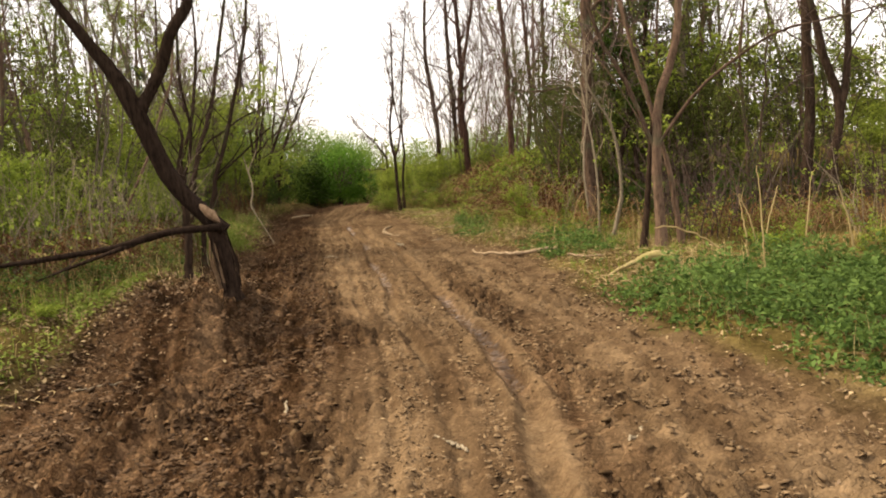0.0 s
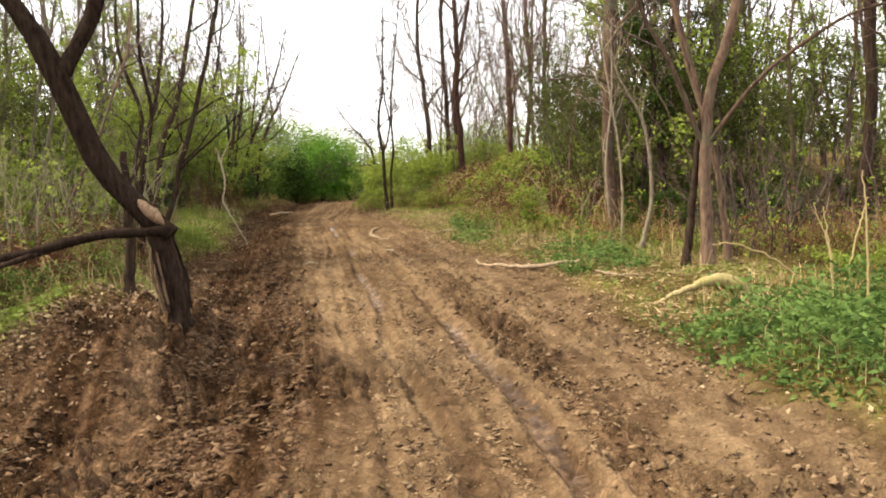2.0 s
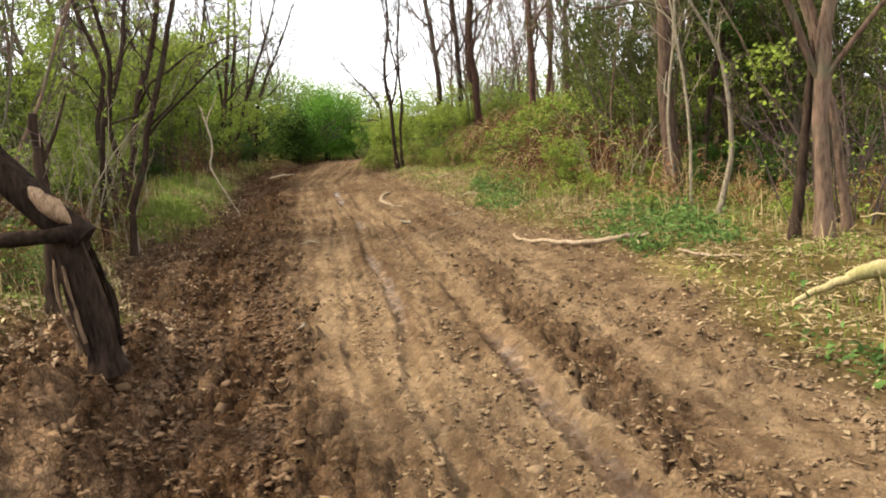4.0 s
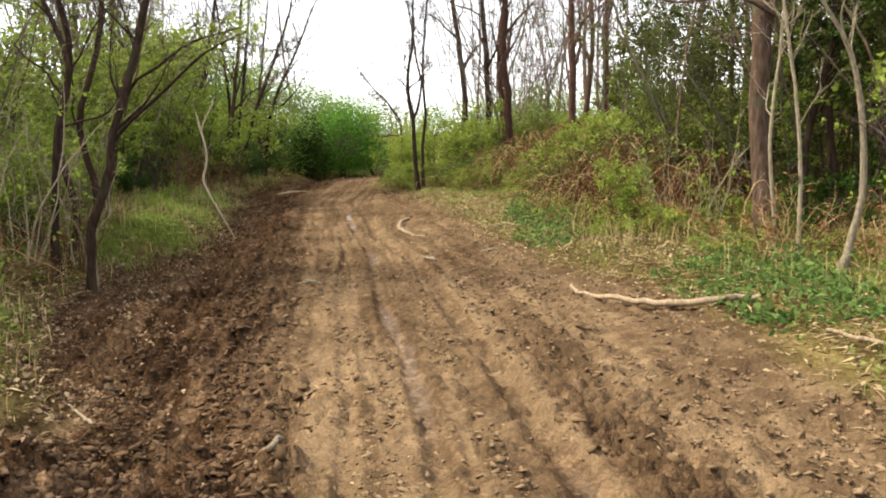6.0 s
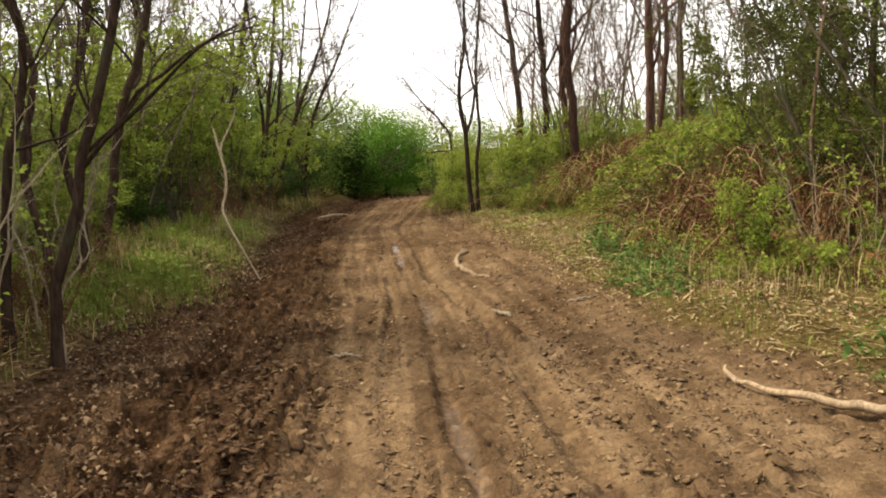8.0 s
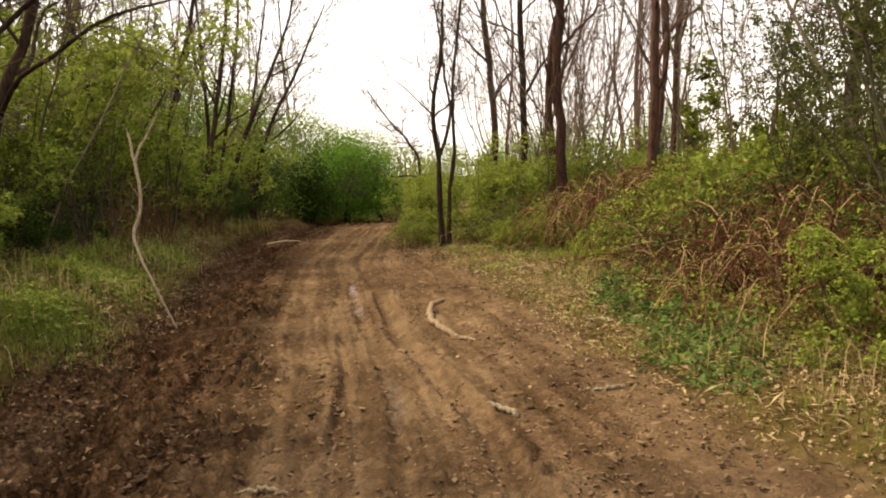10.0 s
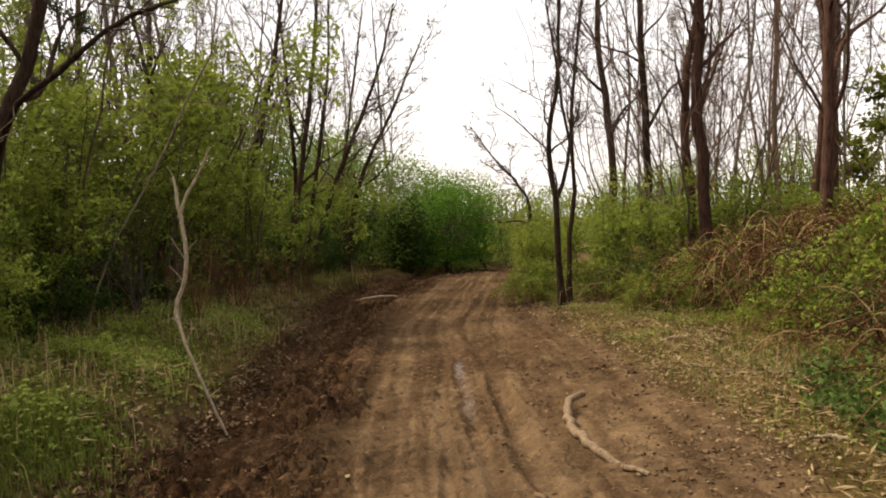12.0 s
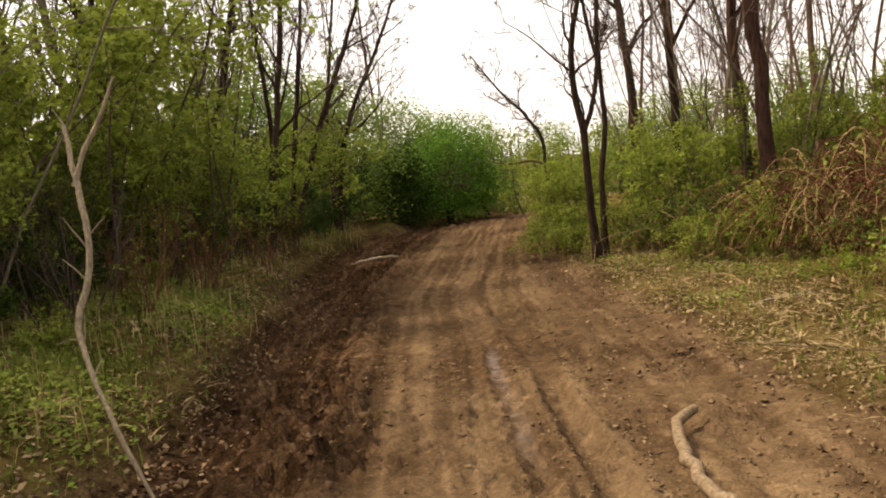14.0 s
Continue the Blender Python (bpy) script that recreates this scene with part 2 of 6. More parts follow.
LEAF_MID = leaf_material("leaf_mid", (0.0352, 0.0506, 0.0077), (0.231, 0.256, 0.037), 0.4)
LEAF_VERGE = leaf_material("leaf_verge", (0.0518, 0.0778, 0.0119), (0.24, 0.3, 0.06), 0.35)
LEAF_BROWN = leaf_material("leaf_brown", (0.06, 0.026, 0.010), (0.25, 0.125, 0.05), 0.2, 0.7)
LITTER = leaf_material("leaf_litter", (0.075, 0.050, 0.026), (0.36, 0.265, 0.150), 0.1, 0.75, 0.25)
LITTER_DARK = leaf_material("leaf_litter_dark", (0.045, 0.028, 0.015), (0.26, 0.175, 0.105), 0.1, 0.7, 0.25)
GRASS = leaf_material("grass_green", (0.055, 0.080, 0.012), (0.21, 0.25, 0.05), 0.3, 0.55)
THATCH = leaf_material("dead_thatch", (0.10, 0.070, 0.032), (0.40, 0.30, 0.160), 0.15, 0.75, 0.3)
STRAW = leaf_material("grass_straw", (0.2, 0.14, 0.055), (0.5, 0.39, 0.2), 0.2, 0.7)


# ---- mesh helpers ----
def unit(v):
    v = np.asarray(v, float)
    return v / (np.linalg.norm(v, axis=-1, keepdims=True) + 1e-9)


def mesh_of(name, verts, quads, smooth=True):
    """A mesh from vertex and quad arrays."""
    verts, quads = np.asarray(verts, np.float32).reshape(-1, 3), np.asarray(quads, np.int32).reshape(-1, 4)
    me = bpy.data.meshes.new(name)
    me.vertices.add(len(verts))
    me.vertices.foreach_set("co", verts.ravel())
    me.loops.add(quads.size)
    me.loops.foreach_set("vertex_index", quads.ravel())
    me.polygons.add(len(quads))
    me.polygons.foreach_set("loop_start", np.arange(0, quads.size, 4, dtype=np.int32))
    me.update(calc_edges=True)
    me.validate()
    if smooth:
        me.polygons.foreach_set("use_smooth", np.ones(len(me.polygons), bool))
    return me


class Shape:
    """Collects tubes, leaves and clods into one mesh."""

    def __init__(self):
        self.v, self.q, self.n = [], [], 0

    def add(self, v, q):
        self.v.append(np.asarray(v, float).reshape(-1, 3))
        self.q.append(np.asarray(q, int).reshape(-1, 4) + self.n)
        self.n += len(self.v[-1])

    def tube(self, pts, radii, sides=6, rough=0.0, rng=None):
        P = np.asarray(pts, float)
        R = np.broadcast_to(np.asarray(radii, float), (len(P),))
        T = unit(np.gradient(P, axis=0))
        ref = np.array([0.31, 0.92, 0.24]) if abs(T[0][2]) > 0.6 else np.array([0.13, 0.21, 0.97])
        A = unit(np.cross(T, ref))
        B = np.cross(T, A)
        a = np.linspace(0, 2 * np.pi, sides, endpoint=False)
        ring = A[:, None] * np.cos(a)[None, :, None] + B[:, None] * np.sin(a)[None, :, None]
        k = R[:, None, None]
        if rough and rng is not None:
            k = k * (1 + rough * rng.normal(size=(len(P), sides, 1)))
        V = P[:, None] + ring * k
        i, j = np.meshgrid(np.arange(len(P) - 1), np.arange(sides), indexing="ij")
        j2 = (j + 1) % sides
        self.add(V, np.stack([i * sides + j, i * sides + j2, (i + 1) * sides + j2, (i + 1) * sides + j], -1))
        if sides > 4:
            for end in (0, len(P) - 1):
                c = np.vstack([V[end], P[end][None] + T[end] * (R[end] * 0.3 if end else -R[end] * 0.3)])
                jj = np.arange(0, sides - 1, 2)
                self.add(c, np.stack([jj, jj + 1, (jj + 2) % sides, np.full_like(jj, sides)], -1))

    def leaves(self, c, d, nrm, size, width=0.55, fold=0.25):
        """Pointed folded leaves: c base, d along, nrm up, size long."""
        c, d = np.asarray(c, float), unit(d)
        side = unit(np.cross(d, nrm))
        up = np.cross(side, d)
        s = np.asarray(size, float)[:, None]
        m = c + d * s * 0.45
        v = np.stack([c, m + side * s * width * 0.5 + up * s * fold * 0.4, c + d * s - up * s * fold * 0.3, m - side * s * width * 0.5 + up * s * fold * 0.4], 1)
        q = np.arange(len(c) * 4).reshape(-1, 4)
        self.add(v, q)

    def mesh(self, name, smooth=True):
        if not self.v:
            return None
        return mesh_of(name, np.vstack(self.v), np.vstack(self.q), smooth)


def part(name, shape, material, parent=None, label="", smooth=True):
    """Links a shape as one mesh object, under its thing where one is given."""
    me = shape.mesh(name, smooth)
    me.materials.append(material)
    ob = new(name, me)
    if parent is not None:
        ob.parent = parent
    if label:
        ob["label"] = label
    return ob


def thing(name, at, label, category, group="", kind=""):
    e = new(name)
    e.empty_display_size = 0.2
    e.location = at
    return tagged(e, label, category, group, kind)


TABLE = np.random.default_rng(5).random((256, 256))


def vnoise(x, y, seed=0):
    """Smooth noise, 0 to 1."""
    x, y = np.asarray(x, float) + seed * 37.17, np.asarray(y, float) + seed * 11.93
    xi, yi = np.floor(x).astype(int), np.floor(y).astype(int)
    u, w = x - xi, y - yi
    u, w = u * u * (3 - 2 * u), w * w * (3 - 2 * w)
    g = lambda a, b: TABLE[a % 256, b % 256]
    return (g(xi, yi) * (1 - u) + g(xi + 1, yi) * u) * (1 - w) + (g(xi, yi + 1) * (1 - u) + g(xi + 1, yi + 1) * u) * w


def fbm(x, y, seed=0, octaves=4):
    t, a, k = 0.0, 0.5, 1.0
    for o in range(octaves):
        t = t + a * vnoise(np.asarray(x) * k, np.asarray(y) * k, seed + o * 3)
        a, k = a * 0.5, k * 2.03
    return t


def cells(x, y, seed=0):
    """Broken earth: the gap to the next lump, and a height of each lump's own."""
    x, y = np.asarray(x, float), np.asarray(y, float)
    xi, yi = np.floor(x).astype(int), np.floor(y).astype(int)
    f1, f2, own = np.full(x.shape, 9.0), np.full(x.shape, 9.0), np.zeros(x.shape)
    for dx in (-1, 0, 1):
        for dy in (-1, 0, 1):
            i, j = xi + dx, yi + dy
            px, py = i + TABLE[(i + seed) % 256, (j + 7) % 256], j + TABLE[(i + 91) % 256, (j + seed) % 256]
            d = np.hypot(x - px, y - py)
            tilt = TABLE[(i + 33) % 256, (j + 55 + seed) % 256] + 0.5 * (x - px) * (TABLE[(i + 5) % 256, (j + 17) % 256] - 0.5)
            nearer = d < f1
            f2 = np.where(nearer, f1, np.minimum(f2, d))
            own = np.where(nearer, tilt, own)
            f1 = np.where(nearer, d, f1)
    return f2 - f1, own


def smooth(a, b, x):
    t = np.clip((x - a) / (b - a), 0, 1)
    return t * t * (3 - 2 * t)


# ---- the plan of the track: edges as x along y ----
def along(y, *knots):
    k = np.array(knots, float)
    return np.interp(y, k[:, 0], k[:, 1])


def track_left(y):
    """Where the firm tan track begins, right of the wet rut."""
    return along(y, (-60, -1.5), (0, -0.9), (7.5, -1.02), (11, -1.5), (13.7, -2.1), (15.5, -2.45), (18.5, -2.85), (21, -3.3), (24, -3.75), (27, -4.15), (32, -4.45), (38, -4.5), (60, -1.0), (90, 6))


def mud_left(y):
    """The far edge of the wet rut."""
    return along(y, (-60, -3.0), (0, -2.4), (6, -2.35), (8.5, -2.45), (11.6, -2.7), (14.7, -3.25), (17.6, -3.65), (20, -3.95), (24, -4.6), (27, -5.05), (31, -5.5), (38, -5.5), (60, -2.2), (90, 5))


def verge_left(y):
    return along(y, (-60, -4.0), (0, -3.6), (7, -3.25), (9, -3.15), (10.5, -2.85), (11.5, -2.85), (13, -3.5), (15, -4.3), (17.5, -4.5), (19.3, -4.2), (22, -4.35), (24, -4.75), (26.5, -5.15), (30, -5.8), (38, -6.1), (60, -3), (90, 4))


def verge_right(y):
    return along(y, (-60, 2.5), (0, 2.4), (5.5, 2.2), (7.2, 1.65), (9.9, 1.4), (13.1, 1.45), (14.7, 1.05), (15.3, 0.72), (18, 0.1), (21, -0.35), (24, -0.85), (27, -1.4), (30, -1.9), (36, -2.3), (44, -2.4), (60, 2.5), (90, 10))


def zones(x, y):
    """Wet, verge and churned shares of the ground at x, y."""
    x, y = np.asarray(x, float), np.asarray(y, float)
    wob = (fbm(x * 1.3, y * 1.3, 4) - 0.47) * 1.0
    L, M = track_left(y), mud_left(y)
    wet = smooth(0.50, -0.25, x - L + wob * 0.6 + 0.18 * (fbm(x * 9, y * 7, 27, 2) - 0.4)) * np.maximum(smooth(-0.75, 0.15, x - M + wob * 0.5), 0.97 * smooth(-0.5, 0.1, x - verge_left(y) + wob * 0.6))
    slick = smooth(-0.13, -0.05, x - groove_at(y, 2)) * smooth(0.14, 0.05, x - groove_at(y, 2)) * stretch(y, 5.4, 11.4)
    thin = np.exp(-((x - groove_at(y, 1)) / 0.09) ** 2) * np.maximum(stretch(y, 10.2, 15.4), stretch(y, 19.8, 24.4))
    side = smooth(0.12, 0.25, x - groove_at(y, 2)) * smooth(0.75, 0.45, x - groove_at(y, 2) + wob * 0.4) * smooth(14, 9, y)
    wet = np.maximum(wet, np.maximum(np.maximum(slick * 0.62, thin * 0.5), side * 0.55))
    wet = np.clip(wet + 0.4 * smooth(0.5, 0.7, fbm(x * 0.9, y * 0.45, 8)) * smooth(0.3, 1.2, x - L), 0, 1)
    verge = np.maximum(smooth(0.1, -0.35, x - verge_left(y) + wob * 0.5), smooth(-0.15, 0.35, x - verge_right(y) + wob * 0.6))
    churn = np.maximum(smooth(0.55, -0.22, x - L + wob * 0.6) * smooth(-0.9, 0.15, x - M + wob * 0.5), np.maximum(0.8 * side, smooth(0.25, 0.0, np.abs(x - L))))
    return wet, verge, churn


def slick_at(x, y):
    """Smeared wet bands where wheels slid, along the grooves."""
    e2, e1 = x - groove_at(y, 2), x - groove_at(y, 1)
    torn = 0.09 * (fbm(x * 9, y * 5, 26, 3) - 0.45)
    band = smooth(-0.10, -0.04, e2 + torn) * smooth(0.10, 0.03, e2 + torn) * stretch(y, 5.6, 10.8)
    thin = smooth(0.075, 0.03, np.abs(e1) + torn) * np.maximum(stretch(y, 10.6, 14.8), np.maximum(stretch(y, 16.4, 18.4), stretch(y, 20.4, 24.0)))
    smear = smooth(0.08, 0.03, np.abs(x - track_left(y) + 0.12) + torn) * np.maximum(stretch(y, 10.8, 14.4), stretch(y, 17.0, 18.6))
    return np.clip(np.maximum(np.maximum(band, thin), 0.4 * smear), 0, 1)


def stretch(y, a, b):
    return smooth(a, a + 0.8, y) * smooth(b, b - 0.8, y)


def groove_at(y, k):
    """The lines of the wheel tracks."""
    if k == 0:
        x = along(y, (0, -0.1), (5, -0.36), (6.5, -0.49), (7.9, -0.68), (13.2, -1.43), (17.7, -1.9), (21.3, -2.37), (26.9, -3.0), (40, -3.6))
    elif k == 1:
        x = along(y, (0, 0.3), (5, 0.0), (7.2, -0.24), (8.8, -0.49), (11.6, -0.8), (13.9, -1.1), (17.8, -1.6), (20.3, -1.98), (24.4, -2.65), (40, -3.2))
    else:
        x = along(y, (0, 0.38), (5.6, 0.44), (7.3, 0.36), (8.6, 0.19), (9.8, -0.02), (11.6, -0.27), (13.3, -0.44), (15.4, -0.77), (17.4, -1.12), (19.3, -1.53), (21.2, -1.84), (27, -2.7), (40, -2.9))
    return x + 0.03 * np.sin(y * 1.1 + k) + 0.015 * np.sin(y * 2.9 + 2 * k)


def ground_z(x, y):
    x, y = np.asarray(x, float), np.asarray(y, float)
    L = track_left(y)
    u = x - L
    wet, verge, churn = zones(x, y)
    near = smooth(70, 40, y) * smooth(-20, -5, y)
    z = -0.07 + 0.05 * (fbm(x * 0.5, y * 0.5, 1) - 0.47)
    z = z - 0.07 * wet * smooth(0.1, -0.3, u) + 0.035 * np.exp(-((u + 0.02) / 0.14) ** 2)
    for k, (w, dpt) in enumerate(((0.045, 0.030), (0.06, 0.050), (0.085, 0.066))):
        e = (x - groove_at(y, k)) / w
        dpt = dpt * (0.35 + 0.65 * smooth(27, 18, y)) * (0.6 + 0.7 * smooth(0.3, 0.55, fbm(x * 0.3, y * 0.7, 60 + k, 2)))
        z = z - near * dpt * np.exp(-(e ** 4)) + near * dpt * 0.35 * np.exp(-((np.abs(e) - 1.6) ** 2) * 5)
    rut = (u + 0.75 + 0.12 * np.sin(y * 0.4)) / 0.28
    z = z - near * 0.05 * np.exp(-rut * rut)
    z = z + near * churn * 0.17 * (fbm(x * 5.5, y * 4.5, 6, 3) - 0.45)
    z = z + near * 0.035 * churn * np.sin((u + 0.1 * np.sin(y * 0.7)) * 13) * smooth(0.35, 0.6, fbm(x * 0.8, y * 0.25, 25))
    rough = np.clip(churn + 0.42 * (1 - verge) + 0.5 * smooth(0.15, 0.4, x - groove_at(y, 2)) * smooth(16, 9, y), 0, 1) * smooth(0.22, 0.5, fbm(x * 1.7, y * 1.3, 51)) * near * (1 - 0.7 * verge)
    for size, high, seed in ((0.16, 0.066, 3), (0.09, 0.044, 8), (0.05, 0.024, 13)):
        gap, own = cells(x / size + 0.5 * fbm(x * 7, y * 7, 52, 2), y / size, seed)
        z = z + rough * high * (smooth(0.0, 0.30, gap) * (0.25 + 1.2 * own) - 0.6)
    z = z + near * (1 - verge) * (0.05 + 0.04 * smooth(0.3, 0.9, x - groove_at(y, 2))) * (fbm(x * 8, y * 8, 7, 3) - 0.45)
    left_rise = smooth(-0.25, 0.6, verge_left(y) - x)
    right_rise = smooth(-0.4, 0.9, x - verge_right(y))
    z = z + left_rise * (0.21 + 0.12 * fbm(x * 0.8, y * 0.8, 2)) + right_rise * (0.07 + 0.10 * fbm(x * 0.8, y * 0.8, 3))
    z = z + 0.35 * smooth(2.5, 9, verge_left(y) - x) + 0.30 * smooth(2, 8, x - verge_right(y)) + 0.55 * smooth(1.4, 4.2, x - verge_right(y)) * smooth(15, 20, y) * smooth(60, 40, y)
    z = z + 0.22 * smooth(0.1, 1.3, verge_left(y) - x) * smooth(40, 30, y) - 0.45 * smooth(34, 52, y)
    z = z + (0.47 + 0.16 * (fbm(x * 3.5, y * 3.5, 41, 3) - 0.45)) * np.exp(-((x + 2.72) / 0.78) ** 4 - ((y - 9.2) / 1.4) ** 4)
    return z


def gz(x, y):
    return float(ground_z(np.array([x]), np.array([y]))[0])


def spaced(*runs):
    out = []
    for a, b, step in runs:
        out.extend(np.arange(a, b - 1e-6, step))
    out.append(runs[-1][1])
    return np.array(out)


def build_ground():
    far = [600, 420, 300, 210, 150, 110, 80, 60]
    us = np.concatenate([[-f for f in far], spaced((-45, -13, 3.0), (-13, -4.2, 0.5), (-4.2, -2.9, 0.10), (-2.9, -1.6, 0.035), (-1.6, 1.9, 0.020), (1.9, 2.5, 0.05), (2.5, 4.4, 0.12), (4.4, 10, 0.5), (10, 45, 3.0)), far[::-1]])
    ys = np.concatenate([[-600, -300, -150, -80, -50], spaced((-30, -6, 3.0), (-6, 2, 0.5), (2, 3.2, 0.1), (3.2, 20, 0.026), (20, 25, 0.036), (25, 32, 0.1), (32, 46, 0.25), (46, 100, 2.0)), [130, 180, 260, 400, 700]])
    U0, Y = np.meshgrid(us, ys)
    X = U0 + track_left(np.clip(Y, -5, 40))
    Z = ground_z(X, Y)
    wet, verge, churn = zones(X, Y)
    nx, ny = len(us), len(ys)
    i, j = np.meshgrid(np.arange(ny - 1), np.arange(nx - 1), indexing="ij")
    q = np.stack([i * nx + j, i * nx + j + 1, (i + 1) * nx + j + 1, (i + 1) * nx + j], -1)
    me = mesh_of("ground", np.stack([X, Y, Z], -1), q)
    at = me.color_attributes.new("zone", "FLOAT_COLOR", "POINT")
    U = X - 0.45 * groove_at(Y, 0) - 0.55 * groove_at(Y, 2)
    stripe = smooth(0.34, 0.60, fbm(U * 12, Y * 0.3, 31, 4)) * 0.6 + smooth(0.3, 0.65, fbm(X * 2.2, Y * 1.4, 32, 3)) * (0.45 - 0.25 * wet) + 0.35 * wet * smooth(0.4, 0.6, fbm((X - track_left(Y)) * 4, Y * 0.25, 33, 3))
    col = np.stack([wet, verge, stripe, slick_at(X, Y) * (1 - verge)], -1).astype(np.float32)
    at.data.foreach_set("color", col.ravel())
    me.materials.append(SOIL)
    tagged(new("ground", me), "rutted tan earth track with dark wet mud and leafy verges", "ground", kind="structure")


build_ground()


# ---- growing things ----
def path_of(rng, p0, d, length, n, wobble, lift=0.0):
    """A branch's line: it wanders, and bends up (lift > 0) or down."""
    P, d, p = [np.array(p0, float)], unit(d), np.array(p0, float)
    for _ in range(n):
        d = unit(d + rng.normal(0, wobble, 3) + np.array([0, 0, lift]))
        p = p + d * length / n
        P.append(p)
    return np.array(P)


def curve(points, n=14):
    """A smooth line through a few points."""
    P = np.array(points, float)
    if len(P) < 3:
        return np.linspace(P[0], P[-1], n)
    t = np.concatenate([[0], np.cumsum(np.linalg.norm(np.diff(P, axis=0), axis=1))])
    E = np.vstack([2 * P[0] - P[1], P, 2 * P[-1] - P[-2]])
    out = []
    for s in np.linspace(0, t[-1], n):
        k = min(np.searchsorted(t, s, side="right") - 1, len(P) - 2)
        u = (s - t[k]) / (t[k + 1] - t[k])
        a, b, c, e = E[k], E[k + 1], E[k + 2], E[k + 3]
        out.append(0.5 * (2 * b + (c - a) * u + (2 * a - 5 * b + 4 * c - e) * u * u + (3 * b - a - 3 * c + e) * u ** 3))
    return np.array(out)


def taper(r0, r1, n, power=0.8):
    return r1 + (r0 - r1) * (1 - np.linspace(0, 1, n)) ** power


def side_way(rng, axis, angle):
    s = unit(np.cross(axis, rng.normal(size=3)))
    return unit(axis * math.cos(angle) + s * math.sin(angle))


def twigs_on(rng, shape, P, r, count, length, depth, lift=0.05, tips=None, start=0.25, min_r=0.0025):
    """Finer and finer side shoots on the line P."""
    n = len(P)
    for _ in range(count):
        f = start + (1 - start) * rng.random() ** 0.8
        k = min(int(f * (n - 1)), n - 2)
        p = P[k] + (P[k + 1] - P[k]) * rng.random()
        way = side_way(rng, unit(P[k + 1] - P[k]), rng.uniform(0.4, 1.0))
        ln = length * rng.uniform(0.5, 1.2) * (1.1 - 0.5 * f)
        Q = path_of(rng, p, way, ln, 3 if depth else 2, 0.18, lift)
        rr = max(min_r, r * rng.uniform(0.4, 0.7))
        shape.tube(Q, taper(rr, max(min_r * 0.6, rr * 0.4), len(Q)), 3)
        if tips is not None:
            tips.append(Q)
        if depth:
            twigs_on(rng, shape, Q, rr, rng.integers(2, 5), ln * 0.55, depth - 1, lift, tips, 0.2, min_r)


def leaves_on(rng, shape, lines, count, size, spread=0.05, droop=0.0, width=0.6):
    """Leaves scattered along the twigs' outer halves."""
    if not lines:
        return
    per = 7
    k = max(1, count // per)
    pick = rng.integers(0, len(lines), k)
    f = 0.3 + 0.7 * rng.random(k)
    c = np.empty((k, 3))
    for i, (w, u) in enumerate(zip(pick, f)):
        Q = lines[w]
        s = u * (len(Q) - 1)
        q = min(int(s), len(Q) - 2)
        c[i] = Q[q] + (Q[q + 1] - Q[q]) * (s - q)
    c += rng.normal(0, spread, (k, 3))
    c = np.repeat(c, per, 0)
    n = len(c)
    d = rng.normal(size=(n, 3)) * (1, 1, 0.6) + np.array([0, 0, 0.1 - droop])
    c = c + unit(d) * rng.uniform(0.0, 0.9, (n, 1)) * size
    nrm = rng.normal(size=(n, 3)) * 0.55 + np.array([0, 0, 1.0])
    shape.leaves(c, d, nrm, size * rng.uniform(0.7, 1.4, n), width)


def tree(name, base, trunk_line, r0, label, rng, bark, r1=0.02, limbs=6, limb_len=1.6, first=0.35, twig_count=7, depth=1, leaf=0, leaf_mat=None,
         leaf_size=0.05, own_limbs=(), sides=9, twig_mat=None, limb_lift=0.10, angle=(0.45, 0.9), twig_r=0.003, group="woodland trees"):
    """A tree: a tapered trunk with a flared foot, limbs, twigs and, in leaf, foliage. Lines are relative to the base."""
    t = thing(name, base, label, "tree", group)
    P = curve(trunk_line, 18)
    P[1:-1] += rng.normal(0, r0 * 0.14, (len(P) - 2, 3))
    R = taper(r0, r1, len(P), 0.75)
    R[0] *= 1.45
    R[1] *= 1.12
    s = Shape()
    s.tube(P, R, sides, 0.05, rng)
    part("trunk", s, bark, t)
    tw, tips = Shape(), []
    lines = [(curve(pl, 12), ra, rb) for pl, ra, rb in own_limbs]
    for k in range(limbs):
        f = first + (1 - first) * (k + rng.random()) / max(limbs, 1)
        i = min(int(f * (len(P) - 1)), len(P) - 2)
        ax = unit(P[i + 1] - P[i])
        ln = limb_len * rng.uniform(0.6, 1.2) * (1.15 - 0.55 * f)
        Q = path_of(rng, P[i], side_way(rng, ax, rng.uniform(*angle)), ln, 8, 0.2, limb_lift)
        ra = max(0.008, R[i] * rng.uniform(0.35, 0.6))
        lines.append((Q, ra, 0.004))
    for Q, ra, rb in lines:
        s = Shape()
        s.tube(Q, taper(ra, rb, len(Q)), 6 if ra > 0.02 else 4, 0.04, rng)
        part("limb", s, bark, t)
        ln = float(np.linalg.norm(Q[-1] - Q[0]))
        twigs_on(rng, tw, Q, max(0.007, ra * 0.45), twig_count, 0.45 * ln + 0.15, depth, 0.06, tips, 0.2, twig_r)
    twigs_on(rng, tw, P, 0.012, twig_count + 2, 0.9, depth, 0.06, tips, 0.45, twig_r)
    if tw.n:
        part("twig_growth", tw, twig_mat or TWIG, t)["kind"] = "stuff"
    if leaf:
        lf = Shape()
        leaves_on(rng, lf, tips, leaf, leaf_size)
        part("foliage", lf, leaf_mat, t, smooth=False)["kind"] = "stuff"
    return t


